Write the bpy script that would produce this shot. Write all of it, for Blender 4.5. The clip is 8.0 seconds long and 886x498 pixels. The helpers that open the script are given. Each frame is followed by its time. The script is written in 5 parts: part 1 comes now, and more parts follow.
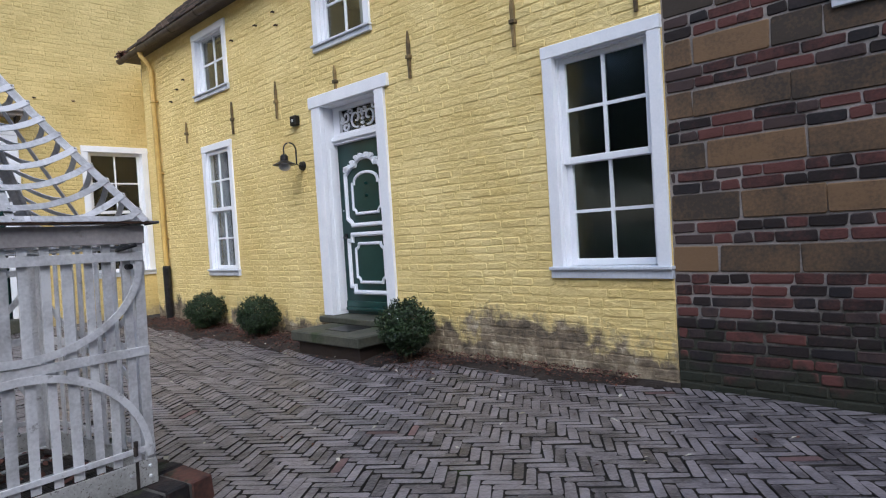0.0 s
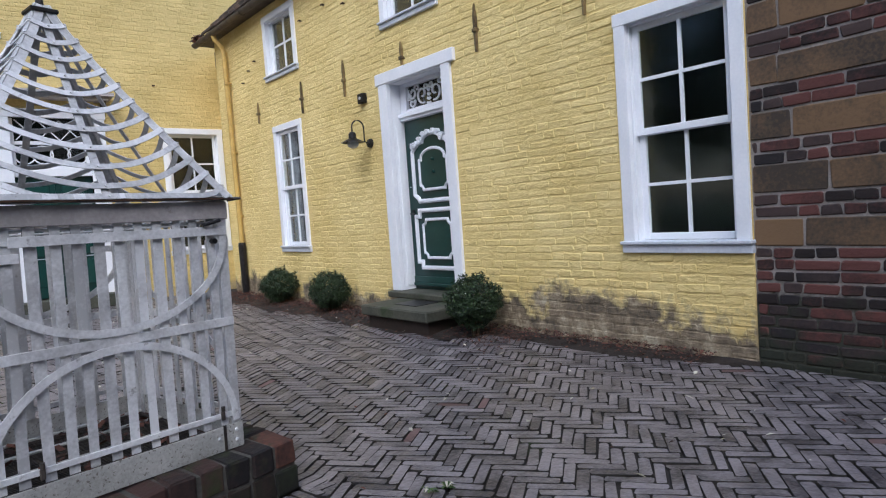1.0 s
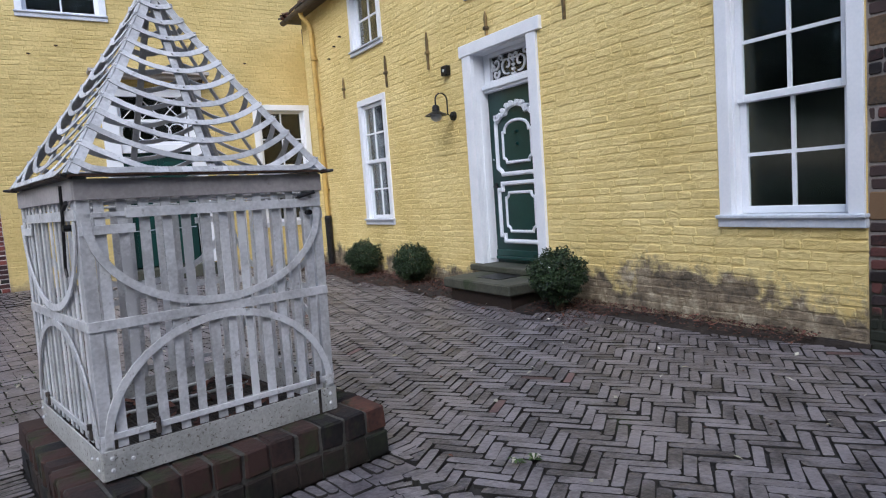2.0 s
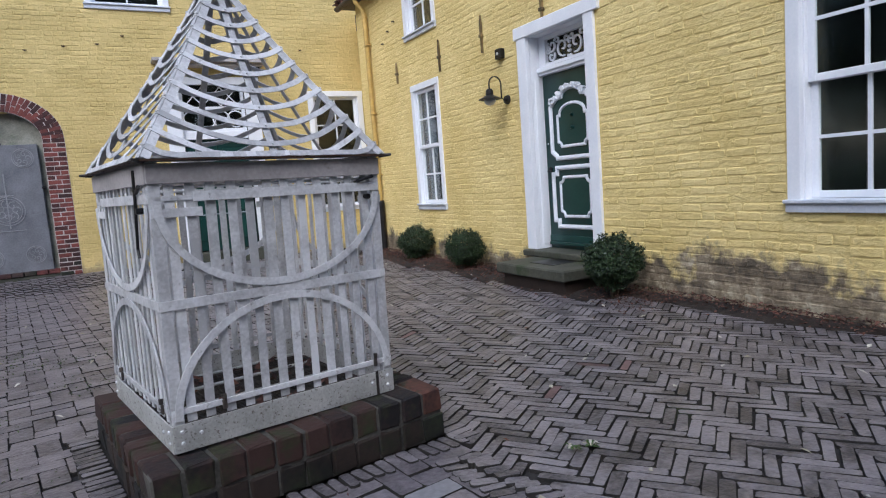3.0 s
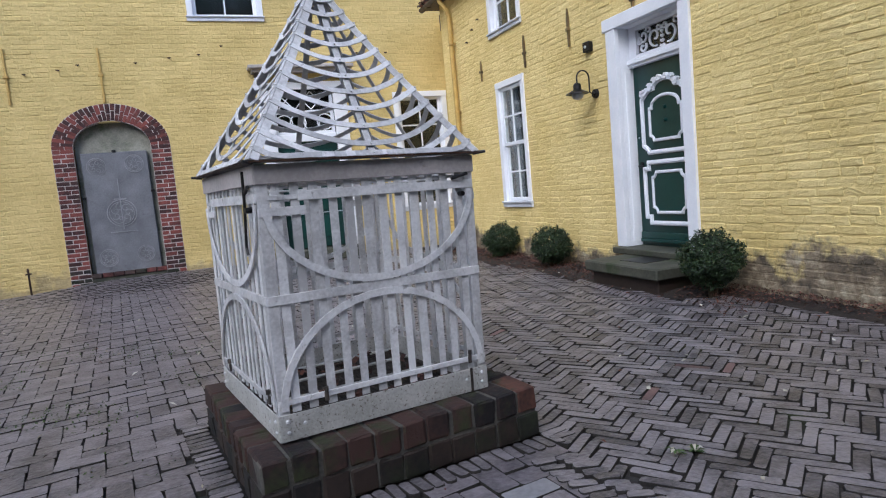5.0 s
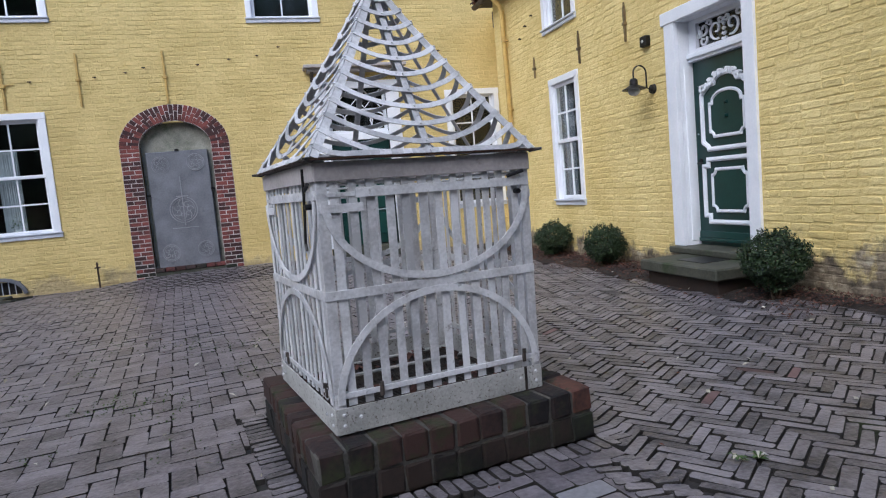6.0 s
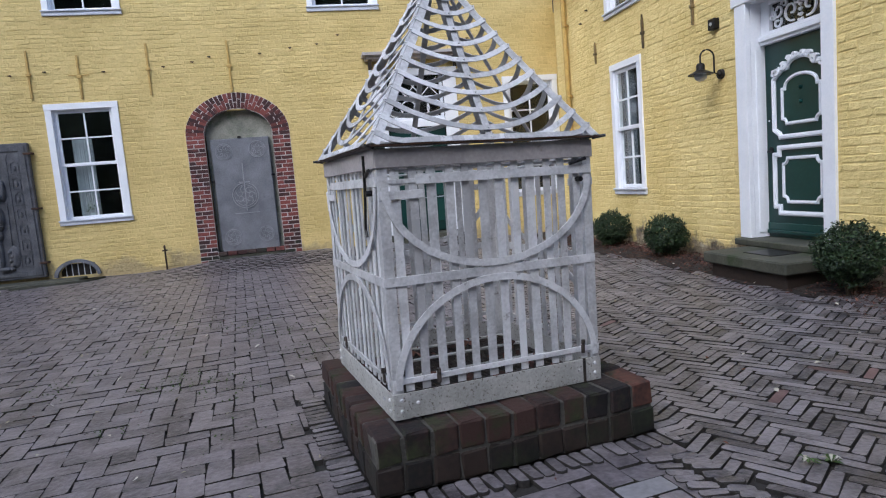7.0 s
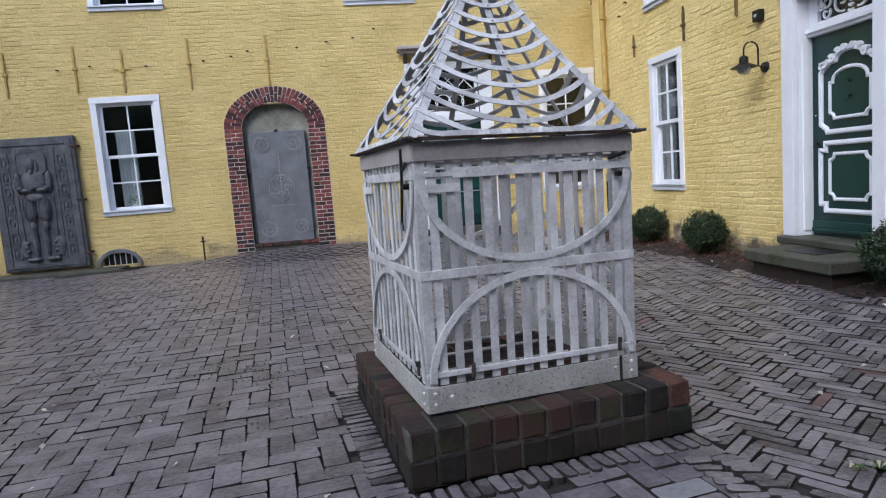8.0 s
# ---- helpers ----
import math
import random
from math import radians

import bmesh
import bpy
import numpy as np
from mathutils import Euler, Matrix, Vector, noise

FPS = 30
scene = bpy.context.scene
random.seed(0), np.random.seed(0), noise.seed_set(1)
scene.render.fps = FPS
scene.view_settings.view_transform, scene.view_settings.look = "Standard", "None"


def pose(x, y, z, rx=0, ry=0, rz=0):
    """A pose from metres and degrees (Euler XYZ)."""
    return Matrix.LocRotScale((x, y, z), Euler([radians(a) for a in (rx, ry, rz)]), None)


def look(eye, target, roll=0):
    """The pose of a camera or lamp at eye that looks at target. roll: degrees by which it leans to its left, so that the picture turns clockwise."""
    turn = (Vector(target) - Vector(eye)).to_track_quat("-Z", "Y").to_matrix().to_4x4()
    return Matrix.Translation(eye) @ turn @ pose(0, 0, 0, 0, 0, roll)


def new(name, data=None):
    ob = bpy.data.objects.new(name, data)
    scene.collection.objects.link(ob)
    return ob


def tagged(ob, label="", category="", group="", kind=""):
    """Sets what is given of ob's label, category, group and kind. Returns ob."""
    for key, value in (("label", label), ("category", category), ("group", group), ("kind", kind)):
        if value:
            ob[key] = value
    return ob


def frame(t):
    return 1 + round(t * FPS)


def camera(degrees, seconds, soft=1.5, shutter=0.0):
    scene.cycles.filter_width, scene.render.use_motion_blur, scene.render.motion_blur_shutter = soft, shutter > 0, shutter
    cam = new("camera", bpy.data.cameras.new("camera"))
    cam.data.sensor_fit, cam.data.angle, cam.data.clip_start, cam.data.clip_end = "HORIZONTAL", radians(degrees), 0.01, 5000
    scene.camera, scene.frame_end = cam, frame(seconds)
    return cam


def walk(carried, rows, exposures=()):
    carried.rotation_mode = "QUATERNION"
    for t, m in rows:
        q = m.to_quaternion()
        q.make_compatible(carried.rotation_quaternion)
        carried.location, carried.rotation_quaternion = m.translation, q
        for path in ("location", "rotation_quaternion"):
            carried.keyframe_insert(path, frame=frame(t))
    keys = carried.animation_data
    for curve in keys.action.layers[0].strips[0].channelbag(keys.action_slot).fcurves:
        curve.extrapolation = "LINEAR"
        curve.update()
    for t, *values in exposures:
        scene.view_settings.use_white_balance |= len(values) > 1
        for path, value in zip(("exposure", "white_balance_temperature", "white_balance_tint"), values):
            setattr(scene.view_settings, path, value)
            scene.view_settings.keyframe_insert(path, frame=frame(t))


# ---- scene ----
cam = camera(70.6, 8.0, soft=1.15)
PATH = [
    (0, (-4.383, -12.418, 1.242), (-2.949, -11.025, 1.183), -3.6),
    (0.5, (-4.397, -12.412, 1.235), (-3.025, -10.958, 1.162), -3.8),
    (1, (-4.414, -12.398, 1.23), (-3.135, -10.866, 1.111), -4.1),
    (1.5, (-4.426, -12.383, 1.221), (-3.242, -10.779, 1.063), -4.2),
    (2, (-4.447, -12.365, 1.222), (-3.377, -10.685, 1.039), -4.2),
    (3.5, (-4.481, -12.342, 1.217), (-3.601, -10.56, 0.997), -4.5),
    (4, (-4.494, -12.338, 1.218), (-3.669, -10.528, 1.015), -4.8),
    (4.5, (-4.51, -12.329, 1.217), (-3.744, -10.492, 1.016), -5.0),
    (5.8, (-4.545, -12.301, 1.216), (-3.977, -10.394, 1.021), -5.3),
    (6, (-4.549, -12.308, 1.217), (-4.007, -10.393, 1.023), -5.2),
    (6.5, (-4.558, -12.297, 1.221), (-4.082, -10.364, 1.023), -5.1),
    (7, (-4.568, -12.286, 1.216), (-4.195, -10.333, 0.999), -4.8),
    (7.5, (-4.569, -12.272, 1.215), (-4.262, -10.31, 0.985), -4.7),
    (8, (-4.583, -12.274, 1.215), (-4.312, -10.305, 0.988), -4.4),
]
walk(cam, [(t, look(eye, target, roll)) for t, eye, target, roll in PATH],
     exposures=[(0.0, 0.60, 5660, 11), (8.0, 0.60, 5660, 11)])

# ---- world and light: an overcast sky ----
world = bpy.data.worlds.new("overcast_sky")
scene.world = world
world.use_nodes = True
wn = world.node_tree.nodes
wl = world.node_tree.links
sky = wn.new("ShaderNodeTexSky")
sky.sky_type = "NISHITA"
sky.sun_disc = False
sky.sun_elevation = radians(40)
sky.sun_rotation = radians(221)
sky.air_density = 1.0
sky.dust_density = 2.0
wl.new(sky.outputs[0], wn["Background"].inputs[0])
wn["Background"].inputs[1].default_value = 0.15
sun = new("sun", bpy.data.lights.new("sun", "SUN"))
sun.data.energy = 1.5
sun.data.angle = radians(50)
sun.data.color = (1.0, 0.98, 0.95)
sun.matrix_world = look((-7.2, -8.2, 11.0), (0, 0, 0))


# ---- materials ----
def material(name, dark, light, rough=0.7, scale=3.0, fine=40.0, bump=0.25, metal=0.0, island=0.25,
             stain=None, stain_scale=1.5, stain_at=0.6, stain_low=None, depth=0.004, lump=0.0, stain_soft=0.12):
    """Two scales of noise between two colours; pieces differ by island or object; stain: a third colour in patches,
    thicker below the height stain_low where that is given."""
    m = bpy.data.materials.new(name)
    m.use_nodes = True
    n, l = m.node_tree.nodes, m.node_tree.links
    b = n["Principled BSDF"]
    geo = n.new("ShaderNodeNewGeometry")
    big = n.new("ShaderNodeTexNoise")
    big.inputs["Scale"].default_value = scale
    big.inputs["Detail"].default_value = 6
    small = n.new("ShaderNodeTexNoise")
    small.inputs["Scale"].default_value = fine
    small.inputs["Detail"].default_value = 5
    for k in (big, small):
        l.new(geo.outputs["Position"], k.inputs["Vector"])
    info = n.new("ShaderNodeObjectInfo")
    add = n.new("ShaderNodeMath")
    l.new(geo.outputs["Random Per Island"], add.inputs[0])
    l.new(info.outputs["Random"], add.inputs[1])
    fr = n.new("ShaderNodeMath")
    fr.operation = "FRACT"
    l.new(add.outputs[0], fr.inputs[0])
    s1 = n.new("ShaderNodeMath")
    s1.operation = "MULTIPLY_ADD"
    l.new(fr.outputs[0], s1.inputs[0])
    s1.inputs[1].default_value = island * 2
    s1.inputs[2].default_value = -island
    s2 = n.new("ShaderNodeMath")
    s2.operation = "MULTIPLY_ADD"
    l.new(big.outputs[0], s2.inputs[0])
    s2.inputs[1].default_value = 1.1
    l.new(s1.outputs[0], s2.inputs[2])
    s3 = n.new("ShaderNodeMath")
    s3.operation = "MULTIPLY_ADD"
    l.new(small.outputs[0], s3.inputs[0])
    s3.inputs[1].default_value = 0.7
    l.new(s2.outputs[0], s3.inputs[2])
    ramp = n.new("ShaderNodeMapRange")
    l.new(s3.outputs[0], ramp.inputs[0])
    ramp.inputs[1].default_value = 0.62
    ramp.inputs[2].default_value = 1.18
    mix = n.new("ShaderNodeMix")
    mix.data_type = "RGBA"
    l.new(ramp.outputs[0], mix.inputs[0])
    mix.inputs[6].default_value = (*dark, 1)
    mix.inputs[7].default_value = (*light, 1)
    colour = mix.outputs[2]
    if stain:
        st = n.new("ShaderNodeTexNoise")
        st.inputs["Scale"].default_value = stain_scale
        st.inputs["Detail"].default_value = 9
        st.inputs["Roughness"].default_value = 0.65
        l.new(geo.outputs["Position"], st.inputs["Vector"])
        level = st.outputs[0]
        if stain_low:
            sep = n.new("ShaderNodeSeparateXYZ")
            l.new(geo.outputs["Position"], sep.inputs[0])
            low = n.new("ShaderNodeMapRange")
            l.new(sep.outputs[2], low.inputs[0])
            low.inputs[1].default_value = 0.0
            low.inputs[2].default_value = stain_low
            low.inputs[3].default_value = 0.34
            low.inputs[4].default_value = -0.12
            ad = n.new("ShaderNodeMath")
            l.new(level, ad.inputs[0])
            l.new(low.outputs[0], ad.inputs[1])
            level = ad.outputs[0]
        mk = n.new("ShaderNodeMapRange")
        l.new(level, mk.inputs[0])
        mk.inputs[1].default_value = stain_at
        mk.inputs[2].default_value = stain_at + stain_soft
        mx = n.new("ShaderNodeMix")
        mx.data_type = "RGBA"
        l.new(mk.outputs[0], mx.inputs[0])
        l.new(colour, mx.inputs[6])
        sc = n.new("ShaderNodeMix")
        sc.data_type = "RGBA"
        l.new(small.outputs[0], sc.inputs[0])
        sc.inputs[6].default_value = (*[c * 0.5 for c in stain], 1)
        sc.inputs[7].default_value = (*[min(1, c * 1.5) for c in stain], 1)
        l.new(sc.outputs[2], mx.inputs[7])
        colour = mx.outputs[2]
    l.new(colour, b.inputs["Base Color"])
    b.inputs["Roughness"].default_value = rough
    b.inputs["Metallic"].default_value = metal
    if bump:
        bp = n.new("ShaderNodeBump")
        bp.inputs["Strength"].default_value = bump
        bp.inputs["Distance"].default_value = depth
        l.new(s3.outputs[0], bp.inputs["Height"])
        l.new(bp.outputs[0], b.inputs["Normal"])
        if lump:
            mp = n.new("ShaderNodeMapping")
            mp.inputs["Scale"].default_value = (10, 10, 19)
            l.new(geo.outputs["Position"], mp.inputs[0])
            lm = n.new("ShaderNodeTexNoise")
            lm.inputs["Scale"].default_value = 1.0
            lm.inputs["Detail"].default_value = 4
            lm.inputs["Roughness"].default_value = 0.66
            lm.inputs["Distortion"].default_value = 0.3
            l.new(mp.outputs[0], lm.inputs["Vector"])
            b2 = n.new("ShaderNodeBump")
            b2.inputs["Strength"].default_value = 1.0
            b2.inputs["Distance"].default_value = lump
            l.new(lm.outputs[0], b2.inputs["Height"])
            l.new(b2.outputs[0], bp.inputs["Normal"])
    return m


def limewash(name, dark, light, rough):
    """Lumpy yellow limewash, worn off near the ground down to brown masonry with scraps of pale plaster."""
    m = material(name, dark, light, rough, 1.2, 28, 0.5, island=0.10, depth=0.006, lump=0.021)
    n, l = m.node_tree.nodes, m.node_tree.links
    b = n["Principled BSDF"]
    paint = b.inputs["Base Color"].links[0].from_socket
    geo = n.new("ShaderNodeNewGeometry")
    sep = n.new("ShaderNodeSeparateXYZ")
    l.new(geo.outputs["Position"], sep.inputs[0])

    def cloud(scale, detail, rough_):
        k = n.new("ShaderNodeTexNoise")
        k.inputs["Scale"].default_value = scale
        k.inputs["Detail"].default_value = detail
        k.inputs["Roughness"].default_value = rough_
        l.new(geo.outputs["Position"], k.inputs["Vector"])
        return k.outputs[0]

    def span(socket, a0, a1, b0, b1):
        k = n.new("ShaderNodeMapRange")
        l.new(socket, k.inputs[0])
        for i, v in enumerate((a0, a1, b0, b1)):
            k.inputs[i + 1].default_value = v
        return k.outputs[0]

    def plus(a, c):
        k = n.new("ShaderNodeMath")
        l.new(a, k.inputs[0])
        l.new(c, k.inputs[1])
        return k.outputs[0]
    level = plus(cloud(1.7, 9, 0.68), span(sep.outputs[2], 0.0, 0.85, 0.30, -0.27))
    level = plus(level, span(sep.outputs[1], -10.35, -9.6, -0.13, 0.0))
    level = plus(level, span(sep.outputs[1], -7.6, -5.4, 0.0, -0.10))
    mask = span(level, 0.50, 0.60, 0.0, 0.95)
    ramp = n.new("ShaderNodeValToRGB")
    stops = ramp.color_ramp.elements
    stops[0].position, stops[0].color = 0.38, (0.062, 0.052, 0.042, 1)
    stops[1].position, stops[1].color = 0.64, (0.46, 0.40, 0.29, 1)
    for at, c in ((0.46, (0.145, 0.112, 0.082, 1)), (0.54, (0.24, 0.19, 0.13, 1))):
        stops.new(at).color = c
    l.new(cloud(4.5, 8, 0.7), ramp.inputs[0])
    mix = n.new("ShaderNodeMix")
    mix.data_type = "RGBA"
    l.new(mask, mix.inputs[0])
    l.new(paint, mix.inputs[6])
    l.new(ramp.outputs[0], mix.inputs[7])
    l.new(mix.outputs[2], b.inputs["Base Color"])
    return m


def glass_material():
    m = bpy.data.materials.new("window_glass")
    m.use_nodes = True
    b = m.node_tree.nodes["Principled BSDF"]
    b.inputs["Base Color"].default_value = (0.85, 0.9, 0.88, 1)
    b.inputs["Transmission Weight"].default_value = 1.0
    b.inputs["Roughness"].default_value = 0.015
    b.inputs["IOR"].default_value = 1.5
    n, l = m.node_tree.nodes, m.node_tree.links
    wav = n.new("ShaderNodeTexNoise")
    wav.inputs["Scale"].default_value = 5.0
    bp = n.new("ShaderNodeBump")
    bp.inputs["Strength"].default_value = 0.08
    bp.inputs["Distance"].default_value = 0.01
    l.new(wav.outputs[0], bp.inputs["Height"])
    l.new(bp.outputs[0], b.inputs["Normal"])
    return m


YELLOW = limewash("yellow_limewash", (0.68, 0.52, 0.19), (0.84, 0.68, 0.30), 0.75)
YELLOW_JOINT = limewash("yellow_limewash_joint", (0.64, 0.48, 0.17), (0.81, 0.64, 0.27), 0.85)
YELLOW_BACK = material("ochre_limewash", (0.53, 0.405, 0.145), (0.70, 0.55, 0.225), 0.75, 1.0, 26, 0.5, island=0.12,
                       stain=(0.42, 0.33, 0.16), stain_scale=1.4, stain_at=0.64, stain_low=0.6, depth=0.006, lump=0.021)
YELLOW_IRON = material("yellow_painted_iron", (0.36, 0.23, 0.06), (0.58, 0.39, 0.11), 0.6, 9, 60, 0.3)
WHITE = material("white_window_paint", (0.77, 0.79, 0.83), (0.87, 0.88, 0.91), 0.42, 4, 50, 0.08, island=0.05)
SILL = material("grey_sill_paint", (0.52, 0.55, 0.61), (0.70, 0.73, 0.79), 0.5, 4, 50, 0.12, island=0.05)
GLASS = glass_material()
# Near-black colour carries the shade of the unlit rooms and halls.
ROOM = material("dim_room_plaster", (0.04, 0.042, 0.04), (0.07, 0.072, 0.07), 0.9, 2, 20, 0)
CURTAIN = material("pale_curtain_cloth", (0.45, 0.48, 0.52), (0.7, 0.73, 0.76), 0.9, 5, 60, 0.2)
DARK_CURTAIN = material("grey_curtain_cloth", (0.10, 0.115, 0.14), (0.18, 0.2, 0.235), 0.9, 5, 60, 0.2)
GREEN = material("dark_green_door_paint", (0.004, 0.030, 0.026), (0.009, 0.050, 0.043), 0.33, 3, 45, 0.12)
GREEN_DEEP = material("green_panel_paint", (0.004, 0.034, 0.029), (0.009, 0.052, 0.043), 0.3, 3, 45, 0.12)
# Dark wall's foot: lens falloff put into the stain colour below stain_low.
BROWN_BRICK = material("old_red_brown_brick", (0.016, 0.010, 0.009), (0.105, 0.037, 0.030), 0.85, 5, 45, 0.9, island=0.6,
                       stain=(0.020, 0.021, 0.012), stain_scale=2.6, stain_at=0.62, stain_low=0.8, depth=0.006)
BLACK_BRICK = material("blackened_brick", (0.014, 0.011, 0.012), (0.055, 0.034, 0.03), 0.85, 5, 45, 0.6, island=0.4,
                       stain=(0.018, 0.021, 0.012), stain_scale=2.6, stain_at=0.66, stain_low=0.7, depth=0.006)
SANDSTONE = material("weathered_sandstone", (0.048, 0.036, 0.026), (0.175, 0.105, 0.052), 0.85, 3, 50, 0.7, island=0.48,
                     stain=(0.05, 0.045, 0.03), stain_scale=2.5, stain_at=0.6)
# Mortar darkens towards the foot likewise, lens falloff in its stain.
MORTAR = material("lime_mortar", (0.18, 0.16, 0.145), (0.37, 0.33, 0.30), 0.95, 4, 60, 0.6, island=0.0,
                  stain=(0.045, 0.046, 0.033), stain_scale=2.0, stain_at=0.58, stain_low=1.2)
ARCH_BRICK = material("red_arch_brick", (0.042, 0.016, 0.015), (0.20, 0.053, 0.043), 0.8, 5, 45, 0.4, island=0.45)
ARCH_MORTAR = material("pale_pointing", (0.42, 0.38, 0.36), (0.62, 0.57, 0.54), 0.95, 5, 60, 0.4, island=0)
CLINKER = material("blue_brown_clinker", (0.056, 0.050, 0.053), (0.245, 0.220, 0.229), 0.36, 6.0, 42, 1.0, island=0.20,
                   stain=(0.12, 0.10, 0.092), stain_scale=5.0, stain_at=0.66, depth=0.010)
CLINKER_RED = material("red_clinker", (0.085, 0.048, 0.046), (0.19, 0.115, 0.11), 0.6, 4, 55, 0.5, island=0.3)
PAVER = material("grey_violet_paver", (0.064, 0.056, 0.060), (0.240, 0.212, 0.222), 0.38, 5.0, 38, 0.8, island=0.13,
                 stain=(0.065, 0.07, 0.045), stain_scale=2.2, stain_at=0.68, depth=0.010)
PALE_PAVER = material("pale_grey_paver", (0.16, 0.155, 0.16), (0.30, 0.29, 0.30), 0.55, 4, 40, 0.6)
JOINT_SOIL = material("dark_joint_sand", (0.013, 0.011, 0.010), (0.042, 0.037, 0.032), 0.95, 6, 80, 0.8, island=0,
                      stain=(0.03, 0.042, 0.014), stain_scale=1.6, stain_at=0.6)
SOIL = material("bed_soil", (0.012, 0.009, 0.007), (0.038, 0.027, 0.020), 0.95, 6, 60, 1.0, island=0, depth=0.015)
MOSS_BRICK = material("mossy_red_brick", (0.008, 0.006, 0.006), (0.044, 0.020, 0.015), 0.85, 5, 40, 0.9, island=0.5,
                      stain=(0.026, 0.031, 0.010), stain_scale=4.0, stain_at=0.52, depth=0.006)
RED_BRICK = material("fresh_red_brick", (0.034, 0.016, 0.012), (0.13, 0.047, 0.030), 0.85, 6, 40, 0.6, island=0.3,
                     stain=(0.03, 0.028, 0.014), stain_scale=6, stain_at=0.55)
# Shade of the upright faces put into the colour, with mossy patches.
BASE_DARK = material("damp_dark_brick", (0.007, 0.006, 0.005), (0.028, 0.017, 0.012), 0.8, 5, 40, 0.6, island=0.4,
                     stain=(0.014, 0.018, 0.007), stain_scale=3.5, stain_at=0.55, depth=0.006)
BASE_MORTAR = material("old_base_mortar", (0.035, 0.033, 0.027), (0.105, 0.097, 0.082), 0.95, 6, 60, 0.6, island=0)
CAGE = material("weathered_grey_paint", (0.42, 0.415, 0.415), (0.75, 0.745, 0.75), 0.6, 9, 70, 0.5, island=0.25,
                stain=(0.22, 0.205, 0.19), stain_scale=22, stain_at=0.62, depth=0.002)
CAGE_PLATE = material("flaking_white_plate", (0.34, 0.335, 0.31), (0.58, 0.57, 0.54), 0.65, 6, 90, 0.4, island=0.1,
                      stain=(0.16, 0.14, 0.12), stain_scale=70, stain_at=0.57, depth=0.002, stain_soft=0.06)
# Warmer and darker than the cage's other paint.
CAGE_FASCIA = material("dusty_warm_grey_paint", (0.33, 0.305, 0.295), (0.52, 0.48, 0.465), 0.7, 5, 60, 0.3, island=0.1,
                       stain=(0.25, 0.22, 0.19), stain_scale=8, stain_at=0.62)
RUST = material("rusty_dark_iron", (0.025, 0.016, 0.012), (0.085, 0.045, 0.028), 0.7, 12, 80, 0.5, metal=0.4)
IRON = material("blackened_iron", (0.012, 0.012, 0.013), (0.04, 0.037, 0.036), 0.45, 12, 70, 0.2, metal=0.6)
ANCHOR = material("rusted_ochre_iron", (0.065, 0.045, 0.022), (0.24, 0.165, 0.065), 0.75, 14, 70, 0.5)
BULB = material("frosted_lamp_glass", (0.45, 0.46, 0.46), (0.6, 0.6, 0.6), 0.2, 4, 30, 0)
STEP_STONE = material("mossy_step_stone", (0.030, 0.032, 0.022), (0.085, 0.084, 0.062), 0.7, 4, 40, 0.5, island=0.1,
                      stain=(0.03, 0.042, 0.016), stain_scale=3, stain_at=0.56)
GRAVE = material("blue_grey_gravestone", (0.105, 0.11, 0.125), (0.20, 0.205, 0.225), 0.7, 4, 45, 0.5, island=0.0,
                 stain=(0.075, 0.078, 0.085), stain_scale=5, stain_at=0.6)
# Carved lines are paler than the slab.
CARVING = material("worn_gravestone_edges", (0.19, 0.195, 0.21), (0.33, 0.335, 0.35), 0.7, 6, 60, 0.5, island=0.0)
EFFIGY = material("dark_carved_stone", (0.045, 0.047, 0.054), (0.135, 0.138, 0.152), 0.65, 7, 50, 0.9, island=0.0,
                  stain=(0.05, 0.05, 0.054), stain_scale=9, stain_at=0.56, depth=0.012)
PLASTER = material("mottled_niche_plaster", (0.17, 0.17, 0.14), (0.36, 0.35, 0.29), 0.9, 4, 40, 0.3, island=0,
                   stain=(0.13, 0.15, 0.10), stain_scale=3, stain_at=0.56)
ROOF_TILE = material("dark_roof_tile", (0.03, 0.024, 0.022), (0.11, 0.075, 0.06), 0.75, 6, 40, 0.5, island=0.4,
                     stain=(0.05, 0.055, 0.03), stain_scale=5, stain_at=0.58)
GUTTER = material("weathered_zinc", (0.035, 0.029, 0.025), (0.10, 0.08, 0.068), 0.6, 7, 60, 0.3, metal=0.3)
LEAF = material("box_leaf", (0.007, 0.018, 0.005), (0.030, 0.058, 0.017), 0.6, 6, 40, 0, island=0.5)
TWIG = material("box_twig", (0.05, 0.035, 0.02), (0.1, 0.07, 0.045), 0.9, 20, 80, 0.4)
DEAD_LEAF = material("brown_dead_leaf", (0.035, 0.015, 0.011), (0.15, 0.062, 0.040), 0.85, 9, 50, 0, island=0.6)
PALE_LEAF = material("pale_fallen_leaf", (0.36, 0.33, 0.24), (0.62, 0.6, 0.52), 0.8, 9, 50, 0, island=0.5)
WEED = material("green_weed", (0.035, 0.07, 0.015), (0.09, 0.14, 0.04), 0.7, 9, 50, 0, island=0.4)
TREE_LEAF = material("tree_leaf", (0.035, 0.055, 0.025), (0.10, 0.13, 0.065), 0.6, 1, 10, 0, island=0.5)
BARK = material("tree_bark", (0.03, 0.024, 0.018), (0.09, 0.07, 0.05), 0.9, 5, 30, 0.6)
GRASS = material("short_grass", (0.03, 0.055, 0.014), (0.075, 0.11, 0.035), 0.9, 0.8, 30, 0.6, island=0)


# ---- mesh helpers ----
def mesh_of(name, bm, mat):
    bmesh.ops.recalc_face_normals(bm, faces=bm.faces)
    me = bpy.data.meshes.new(name)
    bm.to_mesh(me)
    bm.free()
    me.materials.append(mat)
    return me


